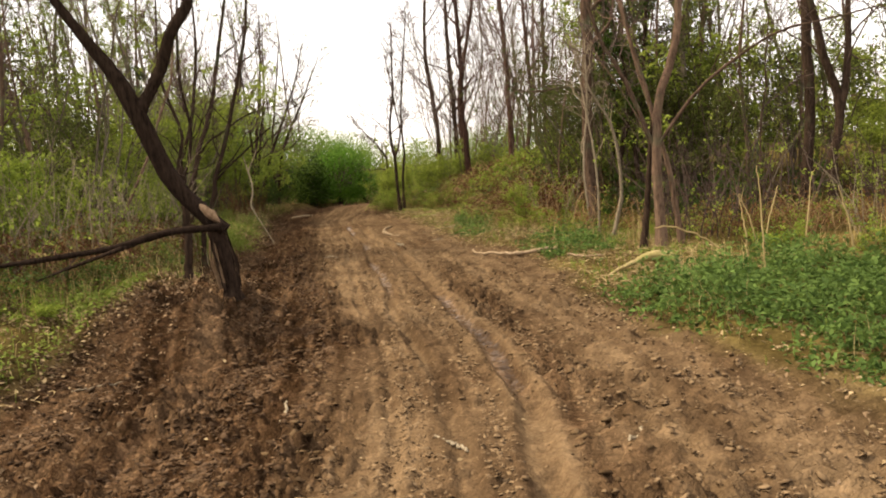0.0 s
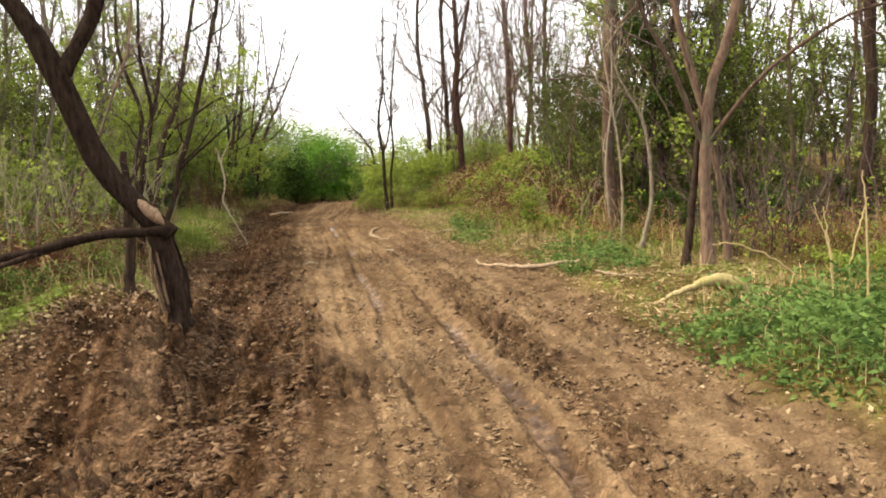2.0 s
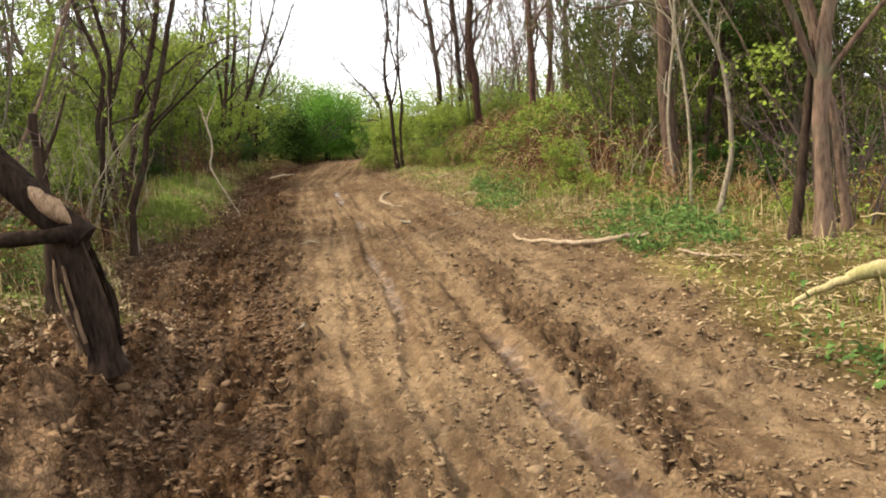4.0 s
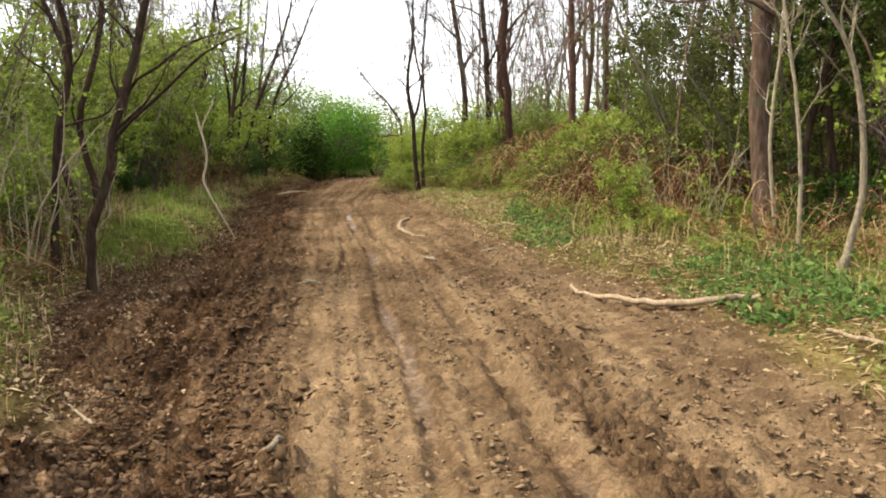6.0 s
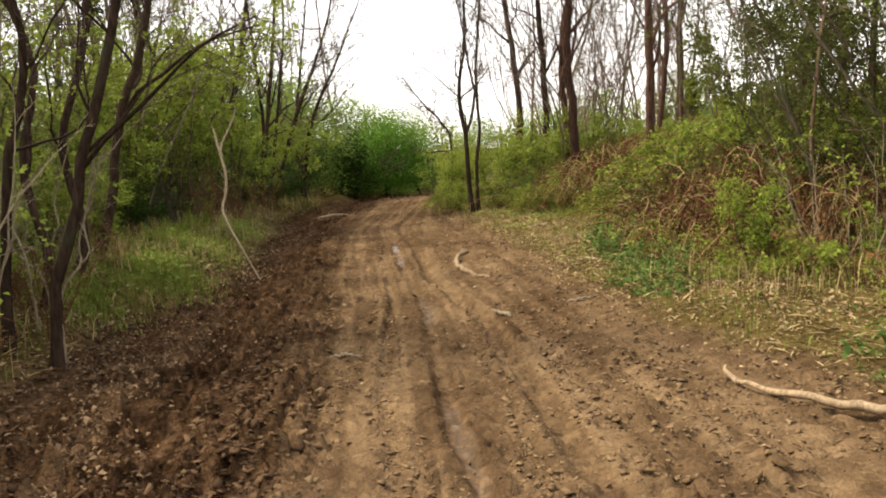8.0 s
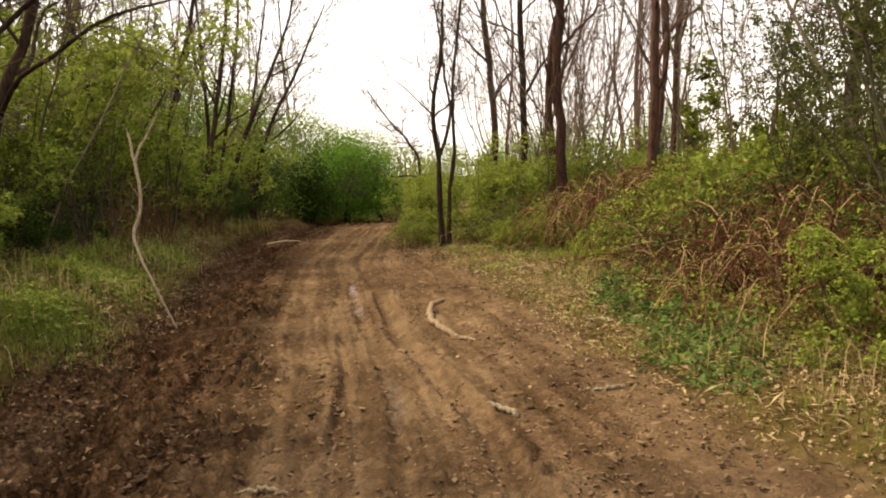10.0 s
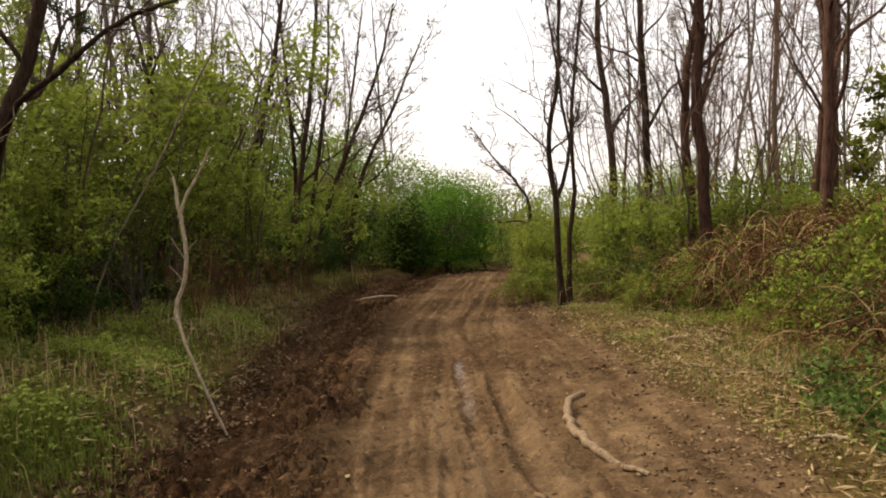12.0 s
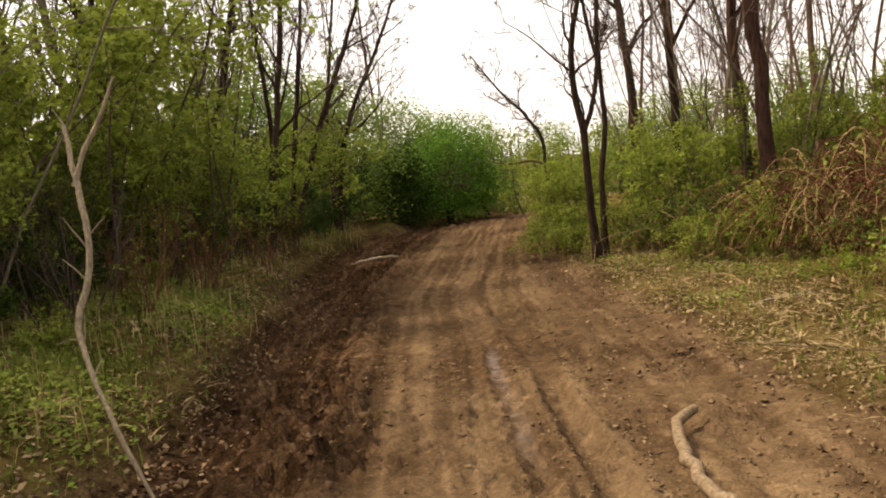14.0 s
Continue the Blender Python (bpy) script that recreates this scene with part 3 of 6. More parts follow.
def shrub(name, rng, rx, ry, h, stems, leaf, leaf_size, leaf_mat, label, twig_mat=None, lean=0.35, low=0.15, category="shrub", group="undergrowth", arch=0.0, at=(0, 0, 0), flat=0.0):
    """A bush of many stems from one stool, leaves along its outer twigs, with gaps and an uneven outline."""
    t = thing(name, at, label, category, group)
    st, tips = Shape(), []
    for k in range(stems):
        a = rng.uniform(0, 2 * np.pi)
        q = rng.random() ** 0.5
        p = np.array([rx * 0.45 * q * math.cos(a), ry * 0.45 * q * math.sin(a), -0.05])
        hh = h * rng.uniform(0.55, 1.05)
        way = np.array([rx * lean * q * math.cos(a) / h * 2, ry * lean * q * math.sin(a) / h * 2, 1.0])
        Q = path_of(rng, p, way, hh * 1.05, 8, 0.13, 0.02 - arch)
        st.tube(Q, taper(rng.uniform(0.007, 0.016), 0.003, len(Q)), 4)
        tips.append(Q[3:])
        twigs_on(rng, st, Q, 0.007, 4, 0.32 * h * 0.6 + 0.18, 1, 0.03 - arch * 0.3, tips, low)
    part("stem_growth", st, twig_mat or TWIG, t)["kind"] = "stuff"
    if leaf:
        lf = Shape()
        leaves_on(rng, lf, tips, leaf, leaf_size, spread=0.05 + 0.02 * h)
        part("foliage", lf, leaf_mat, t, smooth=False)["kind"] = "stuff"
    return t


def place(ob, x, y, scale=1.0, turn=0.0, sink=0.03, squash=1.0):
    m = pose(x, y, gz(x, y) - sink, 0, 0, turn) @ Matrix.Diagonal((scale, scale, scale * squash, 1))
    return copy_thing(ob, m)


def set_at(ob, x, y, scale=1.0, turn=0.0, sink=0.03, squash=1.0):
    ob.matrix_basis = pose(x, y, gz(x, y) - sink, 0, 0, turn) @ Matrix.Diagonal((scale, scale, scale * squash, 1))
    return ob


def spread(ob, spots, rng, lo=0.85, hi=1.15):
    """The thing itself at the first spot, copies at the rest. A spot: x, y, and maybe a scale."""
    for k, s in enumerate(spots):
        sc = (s[2] if len(s) > 2 else 1.0) * rng.uniform(lo, hi)
        (set_at if k == 0 else place)(ob, s[0], s[1], sc, rng.uniform(0, 360), squash=rng.uniform(0.9, 1.1))


# ---- trees that stand by the track ----
rng = np.random.default_rng(11)


def near_tree(name, base, world_line, r0, label, bark, limbs_world=(), **kw):
    """A tree given by a few points of its stem and main limbs in the world."""
    b = np.array([base[0], base[1], gz(base[0], base[1]) - 0.04])
    line = [np.zeros(3)] + [np.array(p, float) - b for p in world_line]
    own = [([np.array(p, float) - b for p in pl], ra, rb) for pl, ra, rb in limbs_world]
    return tree(name, b, line, r0, label, rng, bark, own_limbs=own, **kw)


# the broken, leaning tree at the edge of the mud
def leaning_tree():
    base = np.array([-2.20, 9.03, gz(-2.20, 9.03) - 0.05])
    t = thing("leaning_tree", base, "dark leaning tree snapped above its split, splintered stump", "tree", "woodland trees")
    kink = np.array([-2.28, 8.97, 0.99]) - base
    s = Shape()
    P = curve([(0, 0, 0), (-0.04, -0.03, 0.30), (-0.10, -0.06, 0.72), kink], 12)
    s.tube(P, np.interp(np.linspace(0, 1, 12), [0, 0.15, 0.6, 1], [0.115, 0.085, 0.080, 0.095]), 11, 0.10, rng)
    part("stump", s, BARK_BLACK, t)
    # torn strips of wood along the split stump
    for k in range(14):
        a = rng.uniform(0, 2 * np.pi)
        off = np.array([math.cos(a), math.sin(a), 0]) * 0.085
        lo, hi = P[rng.integers(0, 4)], P[rng.integers(8, 12)]
        s = Shape()
        s.tube(curve([lo + off * 1.2, (lo + hi) / 2 + off * rng.uniform(1.1, 1.7), hi + off * 0.9], 7), taper(0.018, 0.007, 7), 4, 0.2, rng)
        part("splinter", s, SPLINTER if k % 3 == 0 else BARK_BLACK, t)
    fork = np.array([-2.96, 8.95, 2.22]) - base
    s = Shape()
    Q = curve([kink + (0.06, 0, -0.03), kink + (-0.24, 0, 0.29), kink + (-0.47, 0, 0.63), fork, np.array([-3.17, 8.97, 2.63]) - base, np.array([-3.41, 8.97, 2.99]) - base,
               np.array([-3.70, 8.97, 3.45]) - base, np.array([-4.3, 9.1, 4.4]) - base, np.array([-4.6, 9.2, 5.4]) - base], 26)
    s.tube(Q, np.interp(np.linspace(0, 1, 26), [0, 0.3, 0.36, 0.5, 1], [0.088, 0.094, 0.084, 0.050, 0.016]), 11, 0.06, rng)
    part("trunk", s, BARK_BLACK, t)
    s = Shape()
    s.tube(curve([kink + (0.04, -0.07, 0.07), kink + (-0.05, -0.085, 0.17), kink + (-0.14, -0.075, 0.27)], 8), np.array([0.01, 0.03, 0.042, 0.048, 0.048, 0.042, 0.03, 0.008]), 6, 0.15, rng)
    part("bare_wood", s, SPLINTER, t, "pale torn wood where the bark is gone")
    limb_r = curve([fork + (0.0, 0, -0.02), fork + (0.14, 0.02, 0.20), np.array([-2.66, 8.97, 2.68]) - base, np.array([-2.55, 8.97, 3.0]) - base, np.array([-2.32, 9.0, 3.35]) - base, np.array([-2.0, 9.2, 4.6]) - base], 16)
    limb_h = curve([kink + (0.06, -0.10, 0.02), np.array([-2.69, 8.70, 1.01]) - base, np.array([-3.27, 8.68, 0.90]) - base, np.array([-3.84, 8.65, 0.85]) - base, np.array([-4.6, 8.6, 0.80]) - base], 18)
    tw = Shape()
    for Q2, ra, rb in ((limb_r, 0.068, 0.026), (limb_h, 0.042, 0.02)):
        s = Shape()
        s.tube(Q2, taper(ra, rb, len(Q2), 0.7), 8, 0.12, rng)
        part("limb", s, BARK_BLACK, t)
    s = Shape()
    s.tube(curve([limb_h[6] + (0, 0, -0.02), limb_h[9] + (0, -0.05, -0.07), limb_h[13] + (0, -0.05, -0.20)], 8), taper(0.026, 0.010, 8), 6, 0.2, rng)
    part("limb", s, BARK_BLACK, t)
    twigs_on(rng, tw, Q[12:], 0.016, 24, 1.0, 2, 0.03, min_r=0.0035)
    twigs_on(rng, tw, limb_r[5:], 0.016, 16, 0.9, 2, 0.05, min_r=0.0035)
    twigs_on(rng, tw, Q[4:12], 0.009, 10, 0.4, 1, 0.02)
    twigs_on(rng, tw, limb_h[4:], 0.008, 10, 0.4, 1, -0.02)
    part("twig_growth", tw, TWIG, t)["kind"] = "stuff"


leaning_tree()
near_tree("snag", (-3.05, 10.35), [(-3.0, 10.38, 0.8), (-2.99, 10.38, 1.67)], 0.055, "slim dark dead stem broken off short", BARK_DARK, limbs=0, twig_count=0, r1=0.03,
          limbs_world=[([(-3.0, 10.38, 1.3), (-2.85, 10.36, 1.55), (-2.75, 10.36, 1.78)], 0.018, 0.008)])

near_tree("forked_tree", (3.06, 12.2), [(3.05, 12.2, 1.15), (3.12, 12.2, 2.08), (3.36, 12.2, 2.67), (3.46, 12.2, 3.42), (3.5, 12.3, 6.2)], 0.075,
          "brown forked tree with one long arching branch", BARK_BROWN, r1=0.02, limbs=5, limb_len=1.2, first=0.5, twig_count=6, depth=2, leaf=500, leaf_mat=LEAF_FRESH,
          limbs_world=[([(3.09, 12.2, 1.35), (2.97, 12.2, 1.59), (2.76, 12.2, 2.19), (2.54, 12.2, 2.67), (2.31, 12.2, 3.14), (1.9, 12.3, 5.0)], 0.036, 0.010), ([(3.09, 12.25, 1.5), (3.0, 12.3, 2.2), (2.75, 12.3, 3.2), (2.6, 12.3, 4.6)], 0.03, 0.008),
                       ([(3.08, 12.15, 1.50), (3.57, 12.0, 2.14), (4.12, 12.0, 2.55), (4.75, 12.0, 2.88), (5.5, 12.0, 3.0), (6.3, 12.0, 3.15)], 0.026, 0.008)])
near_tree("thin_tree", (2.83, 12.32), [(2.90, 12.3, 0.6), (2.96, 12.3, 1.16), (3.05, 12.3, 1.9)], 0.055, "thin dark dead stem beside a forked tree", BARK_DARK, r1=0.02, limbs=1, limb_len=0.5, twig_count=2)
near_tree("thin_tree", (3.42, 12.5), [(3.30, 12.5, 1.05), (3.20, 12.5, 1.55), (2.95, 12.6, 2.6), (2.6, 12.7, 4.2)], 0.045, "slim brown stem leaning against a forked tree", BARK_BROWN, r1=0.012, limbs=3, limb_len=0.8)
near_tree("thick_tree", (2.84, 16.25), [(2.86, 16.4, 1.2), (2.85, 16.4, 2.2), (2.95, 16.4, 3.85), (2.95, 16.4, 8.5)], 0.105, "thick straight brown trunk among brambles", BARK_BROWN, r1=0.07,
          limbs=7, limb_len=2.2, first=0.4, twig_count=7, leaf=900, leaf_mat=LEAF_DEEP_SHADE, sides=12,
          limbs_world=[([(2.95, 16.25, 2.45), (2.5, 16.1, 2.65), (1.9, 16.0, 2.6), (1.4, 15.9, 2.7)], 0.025, 0.006)])
near_tree("pale_tree", (4.75, 16.8), [(4.85, 16.9, 2.0), (4.78, 16.9, 3.86), (4.6, 17, 8.0)], 0.055, "tall pale grey trunk with thin branches", BARK_GREY, r1=0.04, limbs=6, limb_len=1.8, first=0.45, leaf=600, leaf_mat=LEAF_SPRING)
near_tree("tall_tree", (6.08, 14.6), [(6.17, 14.5, 1.81), (6.17, 14.5, 3.62), (6.2, 14.6, 8.0)], 0.09, "tall straight dark brown trunk", BARK_DARK, r1=0.06, limbs=6, limb_len=2.0, first=0.5, leaf=500, leaf_mat=LEAF_FRESH, sides=11)
near_tree("crooked_tree", (6.17, 13.8), [(6.22, 13.8, 0.9), (6.36, 13.8, 1.84), (6.15, 13.8, 2.6), (6.0, 13.8, 3.3), (5.6, 13.9, 5.5)], 0.078, "dark crooked forked tree", BARK_DARK, r1=0.03, limbs=4, limb_len=1.6,
          limbs_world=[([(6.34, 13.8, 1.7), (6.5, 13.8, 2.6), (6.55, 13.8, 4.5)], 0.07, 0.02)])
near_tree("sapling", (2.78, 14.3), [(2.95, 14.3, 0.6), (2.98, 14.3, 0.95), (2.90, 14.3, 1.78), (2.61, 14.3, 2.35), (2.40, 14.3, 2.85)], 0.036, "pale crooked sapling stem", TWIG_PALE, r1=0.008, limbs=3, limb_len=0.7, first=0.5, twig_mat=TWIG_PALE, twig_count=3)
near_tree("sapling", (2.70, 15.0), [(2.72, 15.0, 1.0), (2.62, 15.0, 2.0), (2.45, 15.0, 3.2)], 0.022, "thin pale upright sapling stem", TWIG_PALE, r1=0.008, limbs=4, limb_len=0.7, twig_mat=TWIG_PALE, twig_count=3)
near_tree("sapling", (2.62, 15.3), [(2.55, 15.3, 1.2), (2.66, 15.3, 2.2), (2.7, 15.3, 3.4)], 0.020, "thin pale upright sapling stem", TWIG_PALE, r1=0.008, limbs=4, limb_len=0.7, twig_mat=TWIG_PALE, twig_count=3)

# the slim pair where the track narrows, and the tall trunks behind the bushes
near_tree("slim_tree", (-1.27, 28.4), [(-1.31, 28.4, 0.79), (-1.33, 28.4, 1.63), (-1.40, 28.4, 2.38), (-1.37, 28.4, 2.99), (-1.22, 28.4, 3.6), (-1.1, 28.4, 6.0)], 0.058, "slim dark forked tree, one of a close pair", BARK_DARK, r1=0.012, limbs=13, limb_len=1.2, first=0.3, twig_count=8, depth=2, twig_r=0.0045,
          limbs_world=[([(-1.33, 28.4, 1.68), (-1.17, 28.4, 2.06), (-1.06, 28.4, 2.68), (-1.15, 28.4, 3.06), (-1.2, 28.4, 3.6), (-1.4, 28.4, 5.2)], 0.036, 0.008),
                       ([(-1.39, 28.4, 2.5), (-1.65, 28.35, 2.75), (-1.95, 28.3, 3.05), (-2.3, 28.3, 3.3)], 0.018, 0.004)])
near_tree("slim_tree", (-1.15, 28.62), [(-1.13, 28.6, 0.95), (-1.01, 28.6, 1.82), (-1.03, 28.6, 2.4), (-1.03, 28.6, 2.97), (-0.95, 28.6, 3.7), (-0.6, 28.7, 6.3)], 0.042, "slim dark wavy tree, one of a close pair", BARK_DARK, r1=0.012, limbs=12, limb_len=1.1, first=0.3, twig_count=8, depth=2, twig_r=0.0045)
near_tree("leaning_sapling", (-1.8, 33.0), [(-1.84, 33, 0.91), (-1.86, 33, 1.77), (-2.12, 33, 2.23), (-2.57, 33, 2.75), (-3.0, 33, 3.4)], 0.045, "slim dark sapling leaning over the track", BARK_DARK, r1=0.01, limbs=8, limb_len=1.0, first=0.4, twig_count=7, depth=2, twig_r=0.005,
          limbs_world=[([(-1.84, 33, 1.3), (-2.1, 33.6, 1.38), (-2.5, 34.2, 1.36), (-2.9, 34.6, 1.42)], 0.028, 0.008)])
for bx, by, line, r, lab in (
        (1.08, 28.4, [(1.03, 28.4, 1.45), (0.98, 28.4, 2.3), (0.95, 28.4, 3.2), (1.02, 28.4, 4.75), (0.9, 28.5, 9)], 0.105, "tall thick red-brown trunk rising from bushes"),
        (0.98, 29.4, [(0.97, 29.4, 1.5), (0.90, 29.4, 2.75), (0.96, 29.4, 3.9), (1.2, 29.4, 4.9), (1.9, 29.4, 8)], 0.08, "tall red-brown trunk close behind a thicker one"),
        (3.05, 30.0, [(3.15, 30, 1.73), (3.31, 30, 2.96), (3.37, 30, 3.94), (3.2, 30, 8.5)], 0.075, "tall red-brown forked trunk above brambles"),
        (4.0, 31.7, [(4.03, 31.7, 2.9), (4.1, 31.7, 5), (4.3, 31.7, 9)], 0.09, "tall red-brown trunk above brambles"),
        (0.85, 34.8, [(0.86, 34.8, 3.76), (0.8, 34.8, 6), (0.9, 34.8, 10)], 0.10, "tall dark bare trunk"),
        (2.25, 26.5, [(2.29, 26.4, 2.0), (2.28, 26.2, 4.2), (2.1, 26.2, 8)], 0.09, "tall slim dark trunk above bushes"),
        (0.1, 36.0, [(0.15, 36, 3), (-0.1, 36, 6), (0.2, 36, 9)], 0.11, "tall dark bare trunk")):
    near_tree("tall_tree", (bx, by), line, r, lab, BARK_DARK if "dark bare" in lab else BARK_RED, r1=0.04, limbs=9, limb_len=2.0, first=0.3, twig_count=6, depth=2, twig_r=0.005)

# left of the track
near_tree("crooked_alder", (-4.36, 15.9), [(-4.30, 15.9, 0.6), (-4.11, 15.9, 0.99), (-3.98, 15.9, 1.53), (-3.77, 15.9, 2.07), (-3.59, 15.9, 2.65), (-3.2, 16, 4.2), (-3.1, 16, 5.6)], 0.050, "dark crooked forked tree with dead side shoots", BARK_DARK, r1=0.014, limbs=8, limb_len=1.4, first=0.3,
          twig_count=7, depth=2, leaf=300, leaf_mat=LEAF_FRESH, limbs_world=[([(-4.0, 15.9, 1.45), (-3.75, 15.85, 1.68), (-3.4, 15.85, 1.95), (-2.95, 15.8, 2.3), (-2.5, 15.8, 2.5)], 0.022, 0.006)])
near_tree("crooked_alder", (-4.62, 15.7), [(-4.60, 15.75, 0.7), (-4.51, 15.8, 1.58), (-4.34, 15.9, 2.33), (-4.45, 15.9, 3.4), (-4.3, 16, 5.4)], 0.042, "thin dark crooked tree beside a forked one", BARK_DARK, r1=0.012, limbs=8, limb_len=1.2, first=0.25, twig_count=7, depth=2, leaf=250, leaf_mat=LEAF_FRESH)
near_tree("crooked_alder", (-4.95, 16.9), [(-4.85, 16.9, 0.7), (-5.0, 16.9, 1.5), (-4.8, 16.9, 2.4), (-5.1, 16.9, 3.6), (-5.0, 17, 5.4)], 0.042, "thin dark crooked tree", BARK_DARK, r1=0.012, limbs=7, limb_len=1.2, first=0.25, twig_count=6, depth=2, leaf=250, leaf_mat=LEAF_SPRING)
near_tree("crooked_alder", (-5.3, 18.3), [(-5.15, 18.3, 0.8), (-5.3, 18.3, 1.7), (-4.95, 18.3, 2.8), (-4.7, 18.3, 4.4), (-4.8, 18.3, 6)], 0.048, "thin dark crooked tree", BARK_DARK, r1=0.012, limbs=7, limb_len=1.3, first=0.25, twig_count=6, depth=2, leaf=250, leaf_mat=LEAF_FRESH)
near_tree("leaning_alder", (-5.75, 19.8), [(-5.6, 20, 1.0), (-5.35, 20.0, 2.1), (-4.95, 20.0, 3.1), (-4.4, 20, 5.5)], 0.062, "dark tree leaning towards the track with a long low limb", BARK_DARK, r1=0.03, limbs=5, limb_len=1.8, first=0.35,
          limbs_world=[([(-5.40, 20.0, 1.95), (-5.0, 19.7, 2.35), (-4.67, 19.6, 2.5), (-4.12, 19.5, 2.82), (-3.4, 19.5, 3.0)], 0.030, 0.008)])
for bx, by, line, r in ((-7.5, 30.1, [(-7.2, 30.1, 1.88), (-6.77, 30.1, 3.22), (-6.3, 30.1, 5.2), (-6.0, 30, 7)], 0.075),
                        (-6.62, 31.0, [(-6.27, 31, 2.36), (-5.85, 31, 5.1), (-5.7, 31, 7)], 0.07),
                        (-6.75, 31.2, [(-6.45, 31.2, 2.0), (-6.5, 31.2, 4.0), (-6.7, 31.2, 7)], 0.05),
                        (-6.8, 33.0, [(-6.04, 33, 2.39), (-5.04, 33, 4.68), (-4.6, 33, 6.2)], 0.065),
                        (-6.9, 33.2, [(-6.6, 33.2, 2.2), (-6.2, 33.2, 4.6), (-6.0, 33, 7)], 0.055),
                        (-6.6, 36.0, [(-6.17, 36, 2.48), (-5.25, 36, 4.28), (-4.4, 36, 6.1)], 0.07),
                        (-6.7, 36.3, [(-6.6, 36, 2.6), (-6.3, 36, 4.5), (-5.9, 36, 7)], 0.055),
                        (-7.7, 27.4, [(-7.45, 27.5, 2.2), (-7.6, 27.5, 3.4), (-8.0, 27.5, 5.4)], 0.06),
                        (-9.7, 31.9, [(-9.7, 31.9, 3.9), (-9.6, 31.9, 7)], 0.12)):
    near_tree("slender_tree", (bx, by), line, r, "slender dark leaning tree with bare twigs", BARK_DARK, r1=0.014, limbs=11, limb_len=1.7, first=0.28, twig_count=7, depth=2, twig_r=0.005, leaf=200, leaf_mat=LEAF_FRESH)


# ---- dead wood lying and leaning about ----
def dead_branch(name, points, r, label, mat, category="branch", twig=0, group="fallen wood"):
    """A branch on the ground or stuck in it: world points, radii from thick to thin."""
    base = np.array(points[0], float)
    t = thing(name, base, label, category, group)
    P = curve([np.array(p, float) - base for p in points], 20)
    P[1:-1] += rng.normal(0, r[0] * 0.10 + 0.004, (18, 3))
    s = Shape()
    s.tube(P, np.interp(np.linspace(0, 1, 20), np.linspace(0, 1, len(r)), r), 8, 0.035, rng)
    part("stem", s, mat, t)
    if twig:
        s = Shape()
        twigs_on(rng, s, P, r[-1] * 1.2, twig, 0.3, 0, 0.0)
        part("side_growth", s, mat, t)["kind"] = "stuff"
    return t


def on_ground(x, y, up):
    return (x, y, gz(x, y) + up)


track_top = max(gz(x, y) for x, y in ((-1.32, 21.12), (-1.36, 20.75), (-1.33, 20.4), (-1.29, 20.1), (-1.2, 19.8), (-1.14, 19.58)))
dead_branch("curled_branch", [(-1.22, 21.25, track_top + 0.09), (-1.32, 21.12, track_top + 0.07), (-1.36, 20.75, track_top + 0.04), (-1.29, 20.1, track_top + 0.03), (-1.14, 19.58, track_top + 0.025), (-0.92, 19.25, track_top + 0.015)],
            (0.028, 0.033, 0.035, 0.033, 0.028, 0.015), "pale barkless curled branch lying on the track", DEAD_WOOD)
log = dead_branch("fallen_branch", [on_ground(0.54, 14.42, 0.04), on_ground(0.79, 13.92, 0.04), on_ground(1.12, 13.66, 0.05), on_ground(1.58, 13.50, 0.05), on_ground(1.78, 13.38, 0.05)],
                  (0.014, 0.022, 0.027, 0.029, 0.018), "long pale fallen branch at the grass edge", DEAD_WOOD)
s = Shape()
s.tube(curve([(0.0, 0, 0), (-0.05, 0.10, 0.05), (-0.02, 0.18, 0.06)], 6), taper(0.02, 0.008, 6), 6, 0.1, rng)
part("side_shoot", s, DEAD_WOOD, log)
broken_log = dead_branch("mossy_log", [(1.90, 10.12, 0.02), (2.10, 10.05, 0.13), (2.28, 10.0, 0.205), (2.46, 10.0, 0.225), (2.61, 10.0, 0.15), (2.69, 10.0, 0.0)], (0.016, 0.024, 0.036, 0.060, 0.085, 0.080), "arched yellowish mossy broken log in the grass", MOSSY, "log")
for k in range(16):
    s = Shape()
    a0 = rng.uniform(0, 6.28)
    p = np.array([0.60 + 0.07 * math.cos(a0) + rng.normal(0, 0.03), -0.12 + 0.07 * math.sin(a0), 0.19 + rng.normal(0, 0.03)])
    s.tube(curve([p, p + (0.07, rng.normal(0, 0.02), -0.10), p + (0.10 + rng.normal(0, 0.05), rng.normal(0, 0.04), -0.24)], 6), taper(0.014, 0.004, 6), 4, 0.2, rng)
    part("splinter", s, STRAW if k % 2 else MOSSY, broken_log)
dead_branch("small_branch", [on_ground(1.72, 12.1, 0.10), on_ground(1.9, 11.8, 0.05), on_ground(2.1, 11.5, 0.05)], (0.012, 0.016, 0.008), "short pale stick in grass", DEAD_WOOD, "stick")
stick = dead_branch("leaning_stick", [(-3.92, 20.45, -0.1), (-4.14, 20.55, 0.28), (-4.36, 20.75, 0.62), (-4.47, 20.9, 0.84), (-4.42, 21.0, 1.10), (-4.47, 21.1, 1.45), (-4.62, 21.3, 1.92)], (0.010, 0.013, 0.013, 0.019, 0.018, 0.018, 0.012),
                    "bare grey dead stick with a forked top, stuck in the verge", TWIG_PALE, "stick", 7)
s = Shape()
s.tube(curve([(-0.60, 0.70, 1.66), (-0.55, 0.74, 1.84), (-0.46, 0.80, 2.02), (-0.36, 0.85, 2.26)], 10), taper(0.017, 0.008, 10), 7, 0.08, rng)
part("fork", s, TWIG_PALE, stick)
